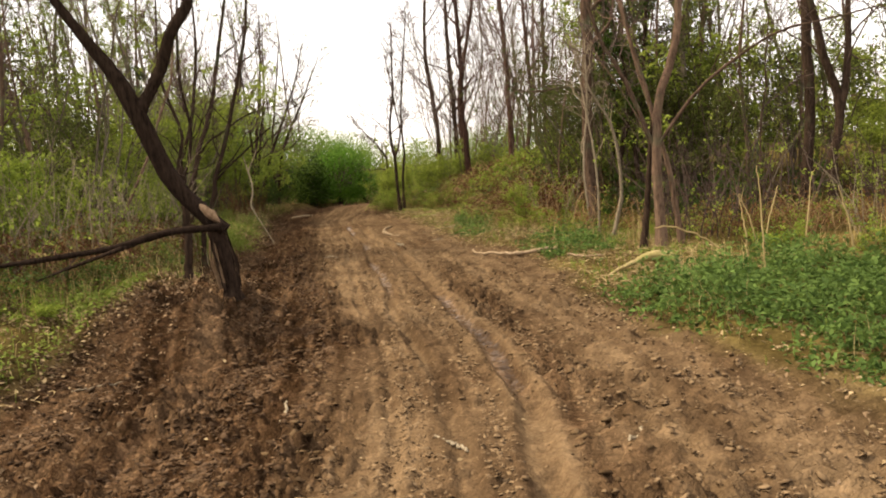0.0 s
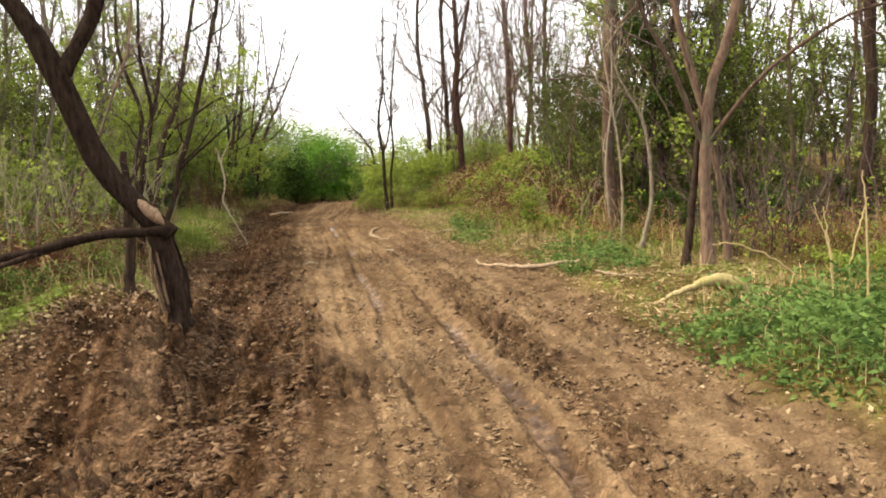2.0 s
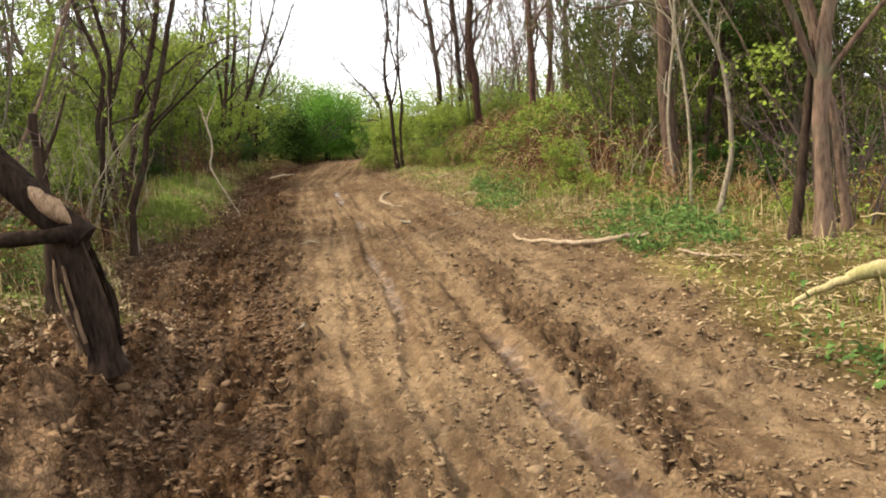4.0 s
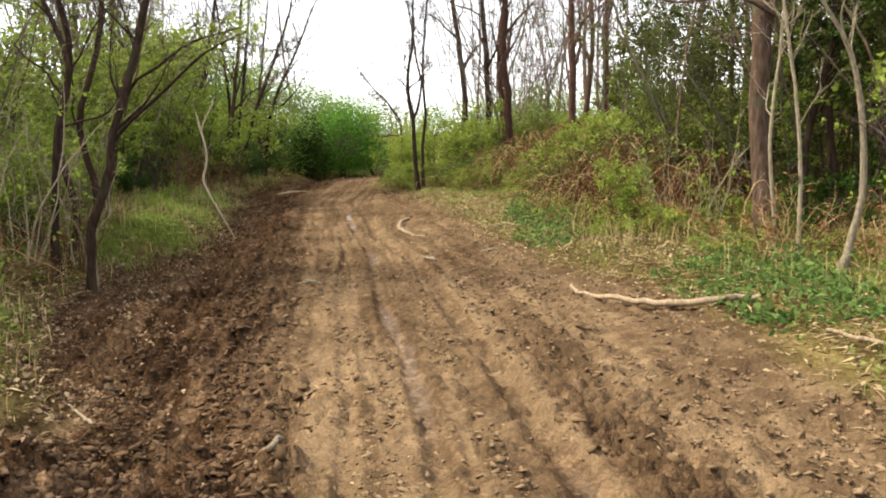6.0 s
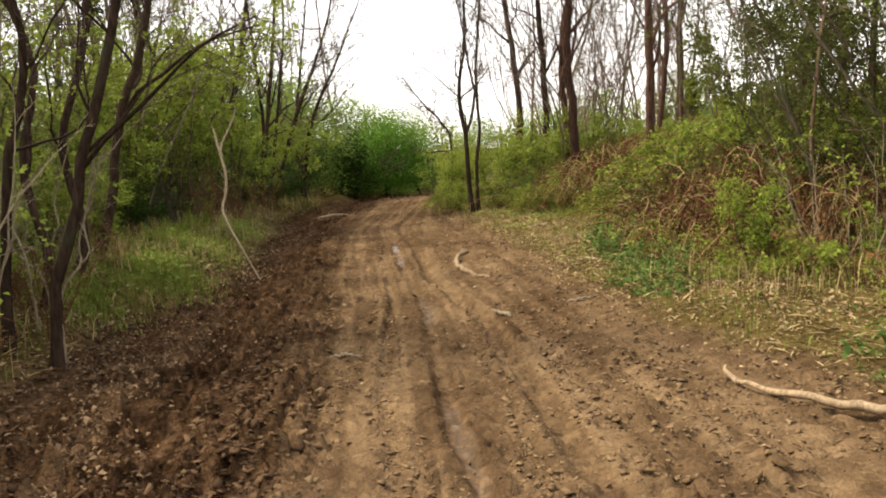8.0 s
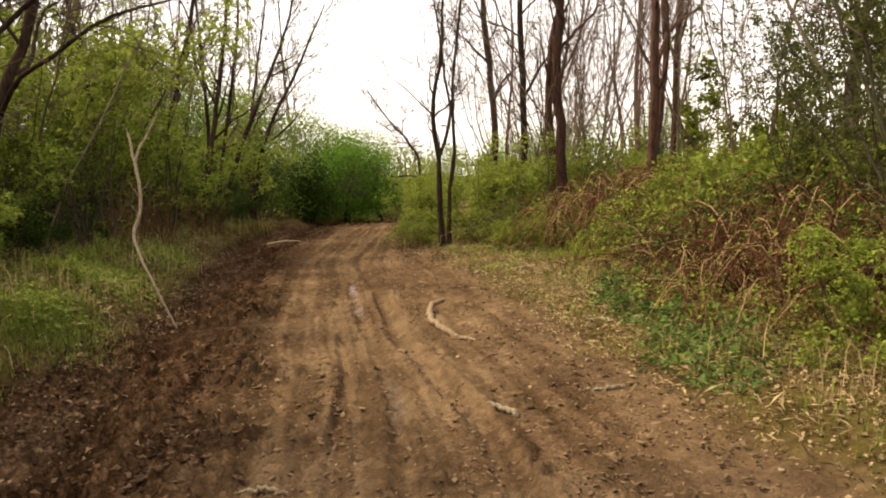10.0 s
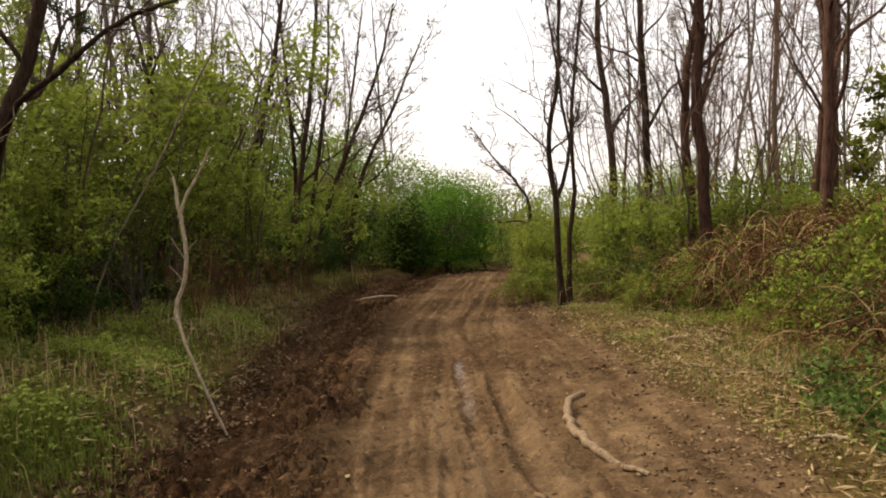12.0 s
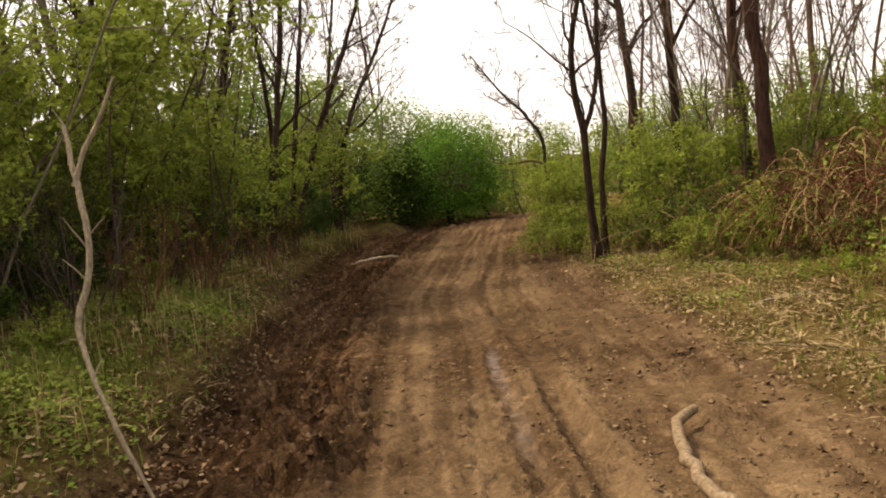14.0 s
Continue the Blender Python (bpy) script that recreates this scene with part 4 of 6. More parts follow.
dead_branch("bent_reed", [(3.50, 10.5, 0.0), (3.37, 10.5, 0.14), (3.10, 10.5, 0.36), (2.77, 10.5, 0.50), (2.55, 10.5, 0.50)], (0.012, 0.012, 0.011, 0.009, 0.006), "bent dry straw-coloured stalk", STRAW, "stalk")
for x, y, h, lx in ((3.5, 10.0, 0.85, -0.07), (3.31, 9.0, 1.2, -0.02), (3.75, 10.3, 0.9, 0.25), (4.3, 10.4, 1.0, 0.15), (3.95, 10.9, 0.8, -0.2), (4.5, 9.5, 0.9, -0.15)):
    dead_branch("dry_stalk", [on_ground(x, y, -0.03), (x + lx * 0.4, y, h * 0.5), (x + lx, y + 0.05, h)], (0.010, 0.009, 0.004), "upright dry straw-coloured stalk", STRAW, "stalk", 1)
for x, y, a, ln, r in ((-1.15, 5.5, 95, 0.65, 0.012), (0.05, 4.7, 130, 0.28, 0.012), (0.9, 4.5, 60, 0.22, 0.012), (-1.5, 10.6, 80, 0.35, 0.014), (-2.6, 11.5, 130, 0.45, 0.010), (-0.75, 16.8, 120, 0.32, 0.02), 
                       (-1.9, 15.6, 175, 0.25, 0.013), (0.35, 19.6, 135, 0.35, 0.013), (-0.2, 17.4, 5, 0.22, 0.013), (0.2, 22.0, 130, 1.3, 0.006), (-0.3, 24.0, 15, 0.6, 0.016), (0.9, 21.5, 150, 1.1, 0.007), (-5.6, 32.5, 10, 0.9, 0.03), (-3.1, 7.0, 20, 0.4, 0.01)):
    c, q = math.cos(radians(a)), math.sin(radians(a))
    dead_branch("stick", [on_ground(x, y, r), on_ground(x + c * ln * 0.5 + 0.03, y + q * ln * 0.5, r * 1.6), on_ground(x + c * ln, y + q * ln, r)], (r * 0.8, r, r * 0.5), "small dry stick lying on the ground", TWIG_PALE, "stick")
for x, y, tx, ty, h in ((0.3, 22.6, 0.75, -0.3, 0.28), (0.9, 23.4, 0.8, 0.5, 0.35), (-0.1, 24.6, -0.2, 1.0, 0.1), (1.1, 20.2, -0.5, 0.5, 0.5), (1.2, 19.5, 0.35, 0.2, 0.6), (1.6, 21.0, -0.4, -0.3, 0.65), (-0.3, 26.9, 0.9, 0.1, 0.12), (1.0, 18.3, 0.6, 0.5, 0.45), (2.3, 15.6, 0.6, 0.4, 0.7)):
    dead_branch("arched_stem", [on_ground(x, y, -0.02), on_ground(x + tx * 0.3, y + ty * 0.3, h * 0.8), on_ground(x + tx * 0.65, y + ty * 0.65, h), on_ground(x + tx, y + ty, h * 0.55)], (0.008, 0.007, 0.006, 0.004), "thin arched dead stem over the verge", TWIG_STRAW, "stalk", 3)
# dead white shoots hanging on the left-hand tree
for x, y, z, tx, tz in ((-4.95, 17.2, 0.35, 0.55, 1.35), (-4.7, 16.3, 1.0, -0.45, 0.7), (-4.6, 16.4, 0.6, -0.6, 0.9), (-5.1, 16.2, 0.5, -0.3, 1.1), (-4.3, 15.9, 0.5, 0.35, 0.8), (-5.4, 17.6, 0.6, 0.5, 1.2)):
    dead_branch("dead_shoot", [(x, y, gz(x, y) - 0.03), (x + tx * 0.1, y, z * 0.6 + 0.2), (x + tx * 0.55, y + 0.05, z + tz * 0.25), (x + tx * 0.5, y + 0.1, z + tz * 0.5), (x + tx, y + 0.1, z + tz)], (0.011, 0.010, 0.008, 0.004), "whitish dead shoot leaning against a tree", TWIG_PALE, "stick", 6)

# ---- bushes ----
fresh = shrub("bush", np.random.default_rng(21), 1.2, 1.1, 2.1, 11, 4300, 0.054, LEAF_FRESH, "dense yellow-green bush in fresh leaf")
spring = shrub("bush", np.random.default_rng(22), 1.1, 1.1, 1.9, 10, 3900, 0.058, LEAF_SPRING, "mid-green leafy bush among trees")
deep = shrub("bush", np.random.default_rng(23), 1.1, 1.0, 1.7, 9, 3900, 0.065, LEAF_DEEP_SHADE, "dense green bush with shade put into its leaf colour")
brown = shrub("dead_bush", np.random.default_rng(24), 0.9, 0.9, 1.3, 15, 420, 0.05, LEAF_BROWN, "tangle of bare brown stems and dead leaves", TWIG_BROWN, arch=0.07)
bramble = shrub("bramble", np.random.default_rng(25), 0.9, 0.8, 0.75, 10, 2100, 0.055, LEAF_SPRING, "low arching bramble in leaf", TWIG_BROWN, arch=0.12)
tall = shrub("tall_bush", np.random.default_rng(26), 1.5, 1.5, 3.6, 9, 5200, 0.06, LEAF_FRESH, "tall open green bush among trees", low=0.1)
far_bush = shrub("far_bush", np.random.default_rng(27), 2.0, 1.8, 3.0, 5, 2300, 0.125, LEAF_MID, "green bush far off in the wood", low=0.05)
tangle = shrub("tangle", np.random.default_rng(28), 1.1, 1.0, 1.7, 15, 160, 0.05, LEAF_FRESH, "tangle of thin bare grey-brown dead twigs", TWIG, arch=0.06, low=0.05)
pale_tangle = shrub("tangle", np.random.default_rng(29), 1.0, 1.0, 2.0, 12, 300, 0.06, LEAF_FRESH, "tangle of pale dead twigs with a few fresh leaves", TWIG_PALE, arch=0.05, low=0.05)
briar = shrub("briar", np.random.default_rng(30), 1.0, 0.9, 1.0, 20, 260, 0.06, LEAF_BROWN, "tangle of arching straw-brown dead canes", TWIG_STRAW, arch=0.11, low=0.1)



def dome_bush(name, seed, rx, ry, h, leaf, leaf_size, leaf_mat, label, trunk_at=(0, 0), trunk_r=0.10, open_low=0.2, group="undergrowth"):
    """A rounded bush on a short trunk: limbs that reach out to many clumps of leaves in an uneven shell, open underneath."""
    g = np.random.default_rng(seed)
    t = thing(name, (0, 0, 0), label, "bush", group)
    s = Shape()
    s.tube(path_of(g, (*trunk_at, -0.15), (0.1, -0.05, 1), h * 0.5, 8, 0.12, 0.05), taper(trunk_r, trunk_r * 0.5, 9), 9, 0.08, g)
    part("trunk", s, BARK_BLACK, t)
    st, lf = Shape(), Shape()
    n = 150
    a, up = g.uniform(0, 2 * np.pi, n), g.uniform(-0.62, 1.0, n)
    flat = np.sqrt(np.clip(1 - up ** 2, 0, 1))
    deep = g.uniform(0.62, 1.0, n) * (0.82 + 0.4 * vnoise(a * 2.1, up * 3.0, seed))
    C = np.stack([rx * flat * np.cos(a) * deep, ry * flat * np.sin(a) * deep, h * (open_low + (1 - open_low) * np.clip(0.38 + 0.62 * up * deep, 0.02, 1.2))], -1)
    for k, c in enumerate(C):
        if k % 2 == 0:
            root = np.array([*trunk_at, h * g.uniform(0.2, 0.5)])
            st.tube(curve([root, (root + c) / 2 + g.normal(0, 0.12, 3) + (0, 0, 0.1), c], 6), taper(0.02, 0.005, 6), 4)
        m = leaf // n
        off = g.normal(0, 1, (m, 3)) * np.array([0.30, 0.30, 0.20]) * (0.5 + 0.25 * h / 2)
        d = off * (1, 1, 0.4) + g.normal(0, 0.25, (m, 3))
        lf.leaves(c + off, d, g.normal(0, 0.6, (m, 3)) + (0, 0, 1), leaf_size * g.uniform(0.6, 1.35, m), 0.62)
    part("limb_growth", st, TWIG, t)["kind"] = "stuff"
    part("foliage", lf, leaf_mat, t, smooth=False)["kind"] = "stuff"
    return t


def heap(name, seed, r, h, canes, leaf, leaf_size, leaf_mat, cane_mat, label, low_leaf=0.35):
    """A heap of arching canes that root at both ends, leafy over the top."""
    g = np.random.default_rng(seed)
    t = thing(name, (0, 0, 0), label, "bramble", "undergrowth")
    st, dry, lf = Shape(), Shape(), Shape()
    tops = []
    for k in range(canes):
        a, b = g.uniform(0, 2 * np.pi, 2)
        p = np.array([math.cos(a), math.sin(a), 0]) * r * 0.75 * g.random() ** 0.5
        reach = r * g.uniform(0.5, 1.3)
        way = np.array([math.cos(b), math.sin(b), 0])
        u = np.linspace(0, g.uniform(0.7, 1.0), 9)[:, None]
        tall = h * g.uniform(0.45, 1.1) * (1 - 0.45 * (np.linalg.norm(p) / r) ** 2)
        Q = p + way * reach * u + np.array([0, 0, 1]) * (tall * 4 * u * (1 - u) * (1.15 - 0.3 * u) - 0.03) + np.cumsum(g.normal(0, 0.018, (9, 3)), 0)
        (dry if k % 4 == 0 else st).tube(Q, taper(g.uniform(0.005, 0.011), 0.003, 9), 4)
        twigs_on(g, st, Q, 0.005, 3, 0.28, 0, -0.02)
        tops.append(Q)
    m = leaf
    pick, f = g.integers(0, canes, m), g.uniform(0.12, 0.9, m)
    A = np.array(tops)
    i = np.minimum((f * 8).astype(int), 7)
    c = A[pick, i] + (A[pick, i + 1] - A[pick, i]) * (f * 8 - i)[:, None] + g.normal(0, 0.045, (m, 3))
    ok = g.random(m) < low_leaf + (1 - low_leaf) * np.clip(c[:, 2] / h * 1.4 - 0.2, 0, 1)
    c = c[ok]
    lf.leaves(c, g.normal(0, 1, c.shape) * (1, 1, 0.5), g.normal(0, 0.5, c.shape) + (0, 0, 1), leaf_size * g.uniform(0.6, 1.4, len(c)), 0.62)
    part("cane_growth", st, cane_mat, t)["kind"] = "stuff"
    part("dry_cane_growth", dry, TWIG_STRAW, t)["kind"] = "stuff"
    part("foliage", lf, leaf_mat, t, smooth=False)["kind"] = "stuff"
    return t


def set_dome(x, y, scale=1.0, turn=0.0, **kw):
    return set_at(dome_bush(**kw), x, y, scale, turn, 0.0)


# where the track dips out of sight: a rounded bush over a dark trunk, more behind it, and the leafy slope beside them
set_dome(-4.65, 43.6, name="round_bush", seed=91, rx=1.35, ry=1.5, h=3.25, leaf=15000, leaf_size=0.085, leaf_mat=LEAF_HEDGE, label="dense round bright green bush on a dark trunk", open_low=0.10, trunk_at=(-0.15, -0.9), trunk_r=0.14)
set_dome(-3.9, 48.2, name="round_bush", seed=92, rx=1.35, ry=1.4, h=3.3, leaf=11000, leaf_size=0.085, leaf_mat=LEAF_HAZE, label="round pale green bush beside the track", open_low=0.0)
# near-black leaves stand in for the shade under and beside the round bushes
set_dome(-5.85, 41.4, name="shaded_bush", seed=93, rx=0.6, ry=0.8, h=2.2, leaf=9000, leaf_size=0.085, leaf_mat=LEAF_DEEP_SHADE, label="dense dark green bush, deep shade in its leaf colour", open_low=0.0)
set_dome(-8.2, 43.2, name="shaded_bush", seed=96, rx=1.3, ry=1.2, h=2.6, leaf=9000, leaf_size=0.09, leaf_mat=LEAF_DEEP_SHADE, label="dense dark green bush, deep shade in its leaf colour", open_low=0.0)
set_dome(-5.9, 46.2, name="shaded_bush", seed=97, rx=1.5, ry=1.0, h=2.2, leaf=9000, leaf_size=0.09, leaf_mat=LEAF_DEEP_SHADE, label="dense dark green bush behind a round one", open_low=0.0)
slope = dome_bush("leafy_bush", 94, 1.9, 1.9, 4.2, 11000, 0.095, LEAF_HAZE, "tall rounded light green bush in the wood", open_low=0.0)
spread(slope, [(-7.6, 40.2, 1.0), (-9.2, 38.0, 1.1), (-10.6, 41.0, 1.25), (-6.7, 46.5, 1.0), (-9.0, 45.0, 1.2), (-5.2, 53.0, 0.95), (-1.2, 62.0, 0.9), (2.2, 60.0, 0.95), (5.5, 57.0, 1.05), (-7.5, 60.0, 1.05), (8.5, 52.0, 1.05), (0.8, 47.0, 0.6), (3.0, 50.0, 0.8)], np.random.default_rng(95), 0.95, 1.05)

# the bank of brambles beside the track
green_heap = heap("bramble_heap", 101, 1.15, 0.95, 70, 5200, 0.062, LEAF_SPRING, TWIG_BROWN, "heaped bramble in fresh green leaf")
dark_heap = heap("bramble_heap", 102, 1.1, 0.9, 70, 4200, 0.06, LEAF_IVY, TWIG_BROWN, "heaped bramble with dark green leaves")
cane_heap = heap("cane_heap", 103, 1.2, 0.95, 170, 420, 0.055, LEAF_SPRING, TWIG_RED, "heap of dead red-brown bramble canes", 0.8)
straw_heap = heap("cane_heap", 104, 1.05, 0.6, 60, 900, 0.055, LEAF_SPRING, TWIG_BROWN, "heap of dead straw-coloured canes and stalks", 0.8)
hrng = np.random.default_rng(105)
spread(cane_heap, [(1.3, 26.3, 0.95), (1.85, 26.7, 1.15), (1.6, 25.7, 0.9), (2.3, 26.2, 1.15), (2.4, 25.3, 1.0), (-4.2, 10.7, 0.7), (-4.9, 9.5, 0.8), (-5.0, 13.6, 0.8), (1.75, 19.9, 0.9), (2.3, 19.0, 1.0), (2.0, 20.9, 1.05), (2.7, 20.2, 1.15), (2.9, 18.5, 0.9), (1.9, 22.0, 0.85), (2.9, 26.2, 1.0), (1.5, 20.6, 0.6)], hrng, 0.95, 1.05)
spread(straw_heap, [(1.25, 19.4, 0.75), (1.45, 20.4, 0.8), (1.35, 21.3, 0.75), (1.6, 18.6, 0.75), (2.0, 18.1, 0.8), (1.55, 25.3, 0.8), (1.2, 25.9, 0.7), (1.0, 26.6, 0.6), (0.9, 24.2, 0.5), (1.2, 22.2, 0.6), (4.6, 12.6, 0.9), (5.4, 12.4, 1.0), (4.0, 13.6, 0.9), (2.3, 16.6, 0.7), (3.0, 15.0, 0.7)], hrng, 0.95, 1.05)
spread(green_heap, [(1.7, 22.9, 0.9), (2.4, 23.2, 1.1), (3.2, 22.8, 1.2), (1.3, 23.6, 0.7), (3.5, 24.6, 1.2), (3.5, 19.9, 1.15), (0.9, 27.4, 0.8), (0.1, 27.3, 0.65), (3.1, 27.0, 1.1), (-0.6, 28.9, 0.7), (-1.75, 29.5, 0.55), (-1.6, 30.6, 0.75), (4.3, 23.0, 1.2), (4.2, 20.6, 1.2)], hrng, 0.95, 1.05)
spread(dark_heap, [(2.0, 21.6, 0.9), (2.6, 22.0, 1.1), (2.9, 19.6, 0.95), (3.4, 21.3, 1.15), (1.9, 27.3, 1.0), (-3.9, 9.7, 0.55), (-4.6, 8.5, 0.75), (-5.1, 10.6, 0.85), (-4.4, 11.9, 0.75), (-5.4, 12.6, 0.95), (-5.7, 8.9, 0.9), (-3.7, 11.2, 0.5), (-5.6, 14.6, 0.9), (-5.9, 16.6, 0.8), (1.9, 21.4, 0.7), (2.5, 22.6, 0.9), (3.1, 20.4, 0.95), (2.2, 24.3, 1.0), (1.5, 24.5, 0.75), (2.9, 24.0, 1.05), (2.9, 21.2, 1.0), (0.5, 28.3, 0.95), (1.3, 28.0, 1.0), (3.4, 18.9, 0.95), (4.0, 25.8, 1.15), (-0.1, 28.5, 0.8)], hrng, 0.95, 1.05)

coppice = shrub("coppice_stool", np.random.default_rng(33), 0.7, 0.6, 1.5, 18, 120, 0.05, LEAF_FRESH, "clump of upright bare brown shoots", TWIG_BROWN, lean=0.2, low=0.3)
spread(coppice, [(-5.9, 26.1, 1.0), (-6.15, 25.3, 0.8), (-6.2, 29.3, 0.7), (-5.75, 24.2, 0.55), (-6.3, 31.0, 0.7), (-4.75, 16.5, 0.7), (-5.2, 18.9, 0.6), (3.05, 16.6, 0.6), (2.6, 16.0, 0.5)], np.random.default_rng(34))

olive_bush = shrub("tall_bush", np.random.default_rng(35), 1.4, 1.4, 4.4, 11, 8500, 0.05, LEAF_OLIVE, "tall bush thick with small olive-green leaves", TWIG, low=0.12)
spread(olive_bush, [(3.3, 17.7, 0.95), (4.3, 18.0), (2.95, 18.9, 0.8), (5.0, 16.8), (5.9, 18.4), (3.6, 20.5, 0.95), (4.6, 15.4, 0.85), (3.4, 21.9, 0.9), (4.2, 23.2), (4.9, 20.2, 1.05), (6.8, 16.2), (-6.9, 13.8, 0.8), (-7.6, 17.0, 0.9), (-8.2, 20.2), (-7.4, 10.6, 0.8), (-8.2, 19.5, 0.55), (-7.3, 18.6, 0.55), (-8.9, 31.0, 0.55), (-7.8, 20.6, 0.55), (-7.3, 24.6, 0.55), (-6.8, 24.0, 0.55)], np.random.default_rng(36))

prng = np.random.default_rng(31)
spread(briar, [(2.6, 15.2, 0.7), (3.4, 14.6, 0.9), (4.4, 13.4, 1.0), (5.0, 11.9, 0.9), (2.1, 17.6, 0.8), (-4.9, 11.4, 1.1), (-4.3, 10.2, 0.9)], prng)
spread(tangle, [(3.6, 13.1), (4.3, 12.9, 0.9), (3.9, 14.3, 1.1), (5.3, 13.6), (6.4, 12.6), (-6.2, 23.8, 0.8), (-6.5, 26.6, 0.8)], prng)
spread(pale_tangle, [(-5.1, 15.6, 0.9), (-5.6, 17.2), (-5.0, 14.2, 0.9), (-6.0, 18.8, 1.1), (-6.3, 16.2, 1.2), (-5.4, 13.2), (2.3, 17.2, 0.8), (5.6, 11.2, 0.7), (-4.6, 12.4, 0.8), (-5.0, 9.6, 1.0), (-4.4, 10.9, 0.9), (-5.6, 11.8, 1.1), (-6.6, 20.4, 0.9)], prng)
spread(fresh, [(-0.2, 29.6, 1.0), (0.8, 29.3, 0.95), (-0.7, 30.8, 1.0), (0.4, 31.0, 1.0), (1.5, 28.8, 0.9), (-1.5, 32.5, 0.9), (-1.7, 36, 1.0), (5.0, 18.8, 1.0), (7.6, 15.2, 0.9), (2.4, 28.2, 0.85), (-5.9, 13.0, 0.8), (-6.7, 15.2, 0.9), (-7.4, 17.2, 1.0), (-6.6, 12.0, 1.1), (-7.4, 14.0, 1.2), (-6.0, 9.6, 0.9), (-7.6, 11.0, 1.1), (-7.3, 35.0, 1.4), (-1.75, 31.7, 0.75), (-1.85, 33.6, 0.8), (-5.9, 18.6, 0.7), (-5.6, 16.9, 0.6), (-6.2, 20.6, 0.75)], prng)
spread(spring, [(4.6, 17.8, 0.95), (5.9, 16.6, 0.8), (-7.6, 21.8, 0.95), (-8.0, 27.2, 1.1), (-8.2, 29.4, 1.1), (-8.7, 33.0, 1.2), (-8.2, 36.0, 1.2), (-6.0, 11.0, 0.8), (-6.8, 13.0, 1.0), (0.8, 26.0, 0.45), (1.8, 18.0, 0.5), (-8.5, 28.0, 1.3), (-7.6, 30.4, 0.9), (-7.9, 22.8, 1.0), (-7.3, 25.3, 1.05), (-7.2, 23.0, 1.0), (-7.4, 27.6, 1.2), (-7.4, 33.0, 1.3), (-6.9, 22.2, 0.8), (-6.7, 29.8, 1.0)], prng)
# along the left wood these dark leaves paint the shaded hollows low down
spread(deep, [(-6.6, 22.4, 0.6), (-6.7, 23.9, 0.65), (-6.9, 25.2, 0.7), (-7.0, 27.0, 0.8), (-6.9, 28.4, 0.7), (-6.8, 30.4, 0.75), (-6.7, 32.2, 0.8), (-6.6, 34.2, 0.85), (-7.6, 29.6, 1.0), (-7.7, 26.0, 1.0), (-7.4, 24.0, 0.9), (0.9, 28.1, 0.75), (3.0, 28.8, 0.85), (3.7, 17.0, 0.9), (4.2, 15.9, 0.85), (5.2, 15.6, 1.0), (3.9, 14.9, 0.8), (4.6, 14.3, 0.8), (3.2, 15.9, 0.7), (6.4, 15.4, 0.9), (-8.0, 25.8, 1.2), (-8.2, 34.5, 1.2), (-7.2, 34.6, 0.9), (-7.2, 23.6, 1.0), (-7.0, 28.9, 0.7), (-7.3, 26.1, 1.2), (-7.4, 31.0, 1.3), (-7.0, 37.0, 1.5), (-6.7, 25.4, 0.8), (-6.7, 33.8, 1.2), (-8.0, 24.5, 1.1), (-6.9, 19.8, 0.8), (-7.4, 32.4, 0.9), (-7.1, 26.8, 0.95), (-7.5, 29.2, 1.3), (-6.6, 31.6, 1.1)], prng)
spread(brown, [(4.5, 12.2, 0.6), (4.4, 13.6, 0.7), (3.3, 15.6, 0.5), (2.2, 16.8, 0.5), (-4.3, 11.0, 0.9), (-4.9, 11.8, 1.1), (-5.3, 10.6, 1.0), (-6.7, 27.9, 0.9), (-6.6, 28.3, 0.8), (-4.6, 15.2, 0.7), (-5.2, 16.6, 0.8), (5.8, 11.6, 0.8)], prng)
spread(bramble, [(1.8, 17.4, 0.8), (2.3, 15.4, 0.6), (0.8, 25.0, 0.6), (0.5, 26.8, 0.55), (0.1, 27.9, 0.6), (0.3, 28.7, 0.8), (-0.6, 29.3, 0.8), (0.9, 27.9, 0.8), (-0.2, 29.0, 0.7), (-1.0, 30.2, 0.8), (1.3, 28.4, 0.9), (2.8, 17.4, 0.9), (3.4, 13.4, 0.8), (-6.6, 22.0, 0.7), (-6.9, 24.0, 0.8), (-5.6, 22.6, 0.6), (-5.9, 24.2, 0.6), (-5.4, 21.0, 0.5), (-3.9, 8.2, 0.5), (-7.0, 26.5, 0.8), (-4.6, 13.4, 0.8), (-5.2, 14.4, 0.9), (-4.0, 10.2, 0.6), (-4.6, 8.9, 0.7), (-4.2, 12.0, 0.7), (-6.2, 17.9, 0.7), (4.4, 11.2, 0.7), (5.2, 10.2, 0.8)], prng)
spread(tall, [(-7.3, 23.6, 1.1), (-7.1, 25.6, 1.15), (-7.5, 28.6, 1.2), (-8.0, 20.8, 1.15), (-8.6, 22.0), (-9.2, 24.8), (-8.8, 27.0, 1.1), (-10.2, 29.0, 1.2), (-9.6, 33.5, 1.1), (-9.2, 18.6), (-8.4, 15.6, 0.9), (-11, 21.5, 1.2), (-10.5, 16.0, 1.1), (4.7, 17.0), (6.6, 22.4, 0.8), (7.6, 19.2, 0.85), (9.2, 17.2, 0.9)], prng)

# ---- the wood behind: young bare trees and leafy ones ----
wrng = np.random.default_rng(41)


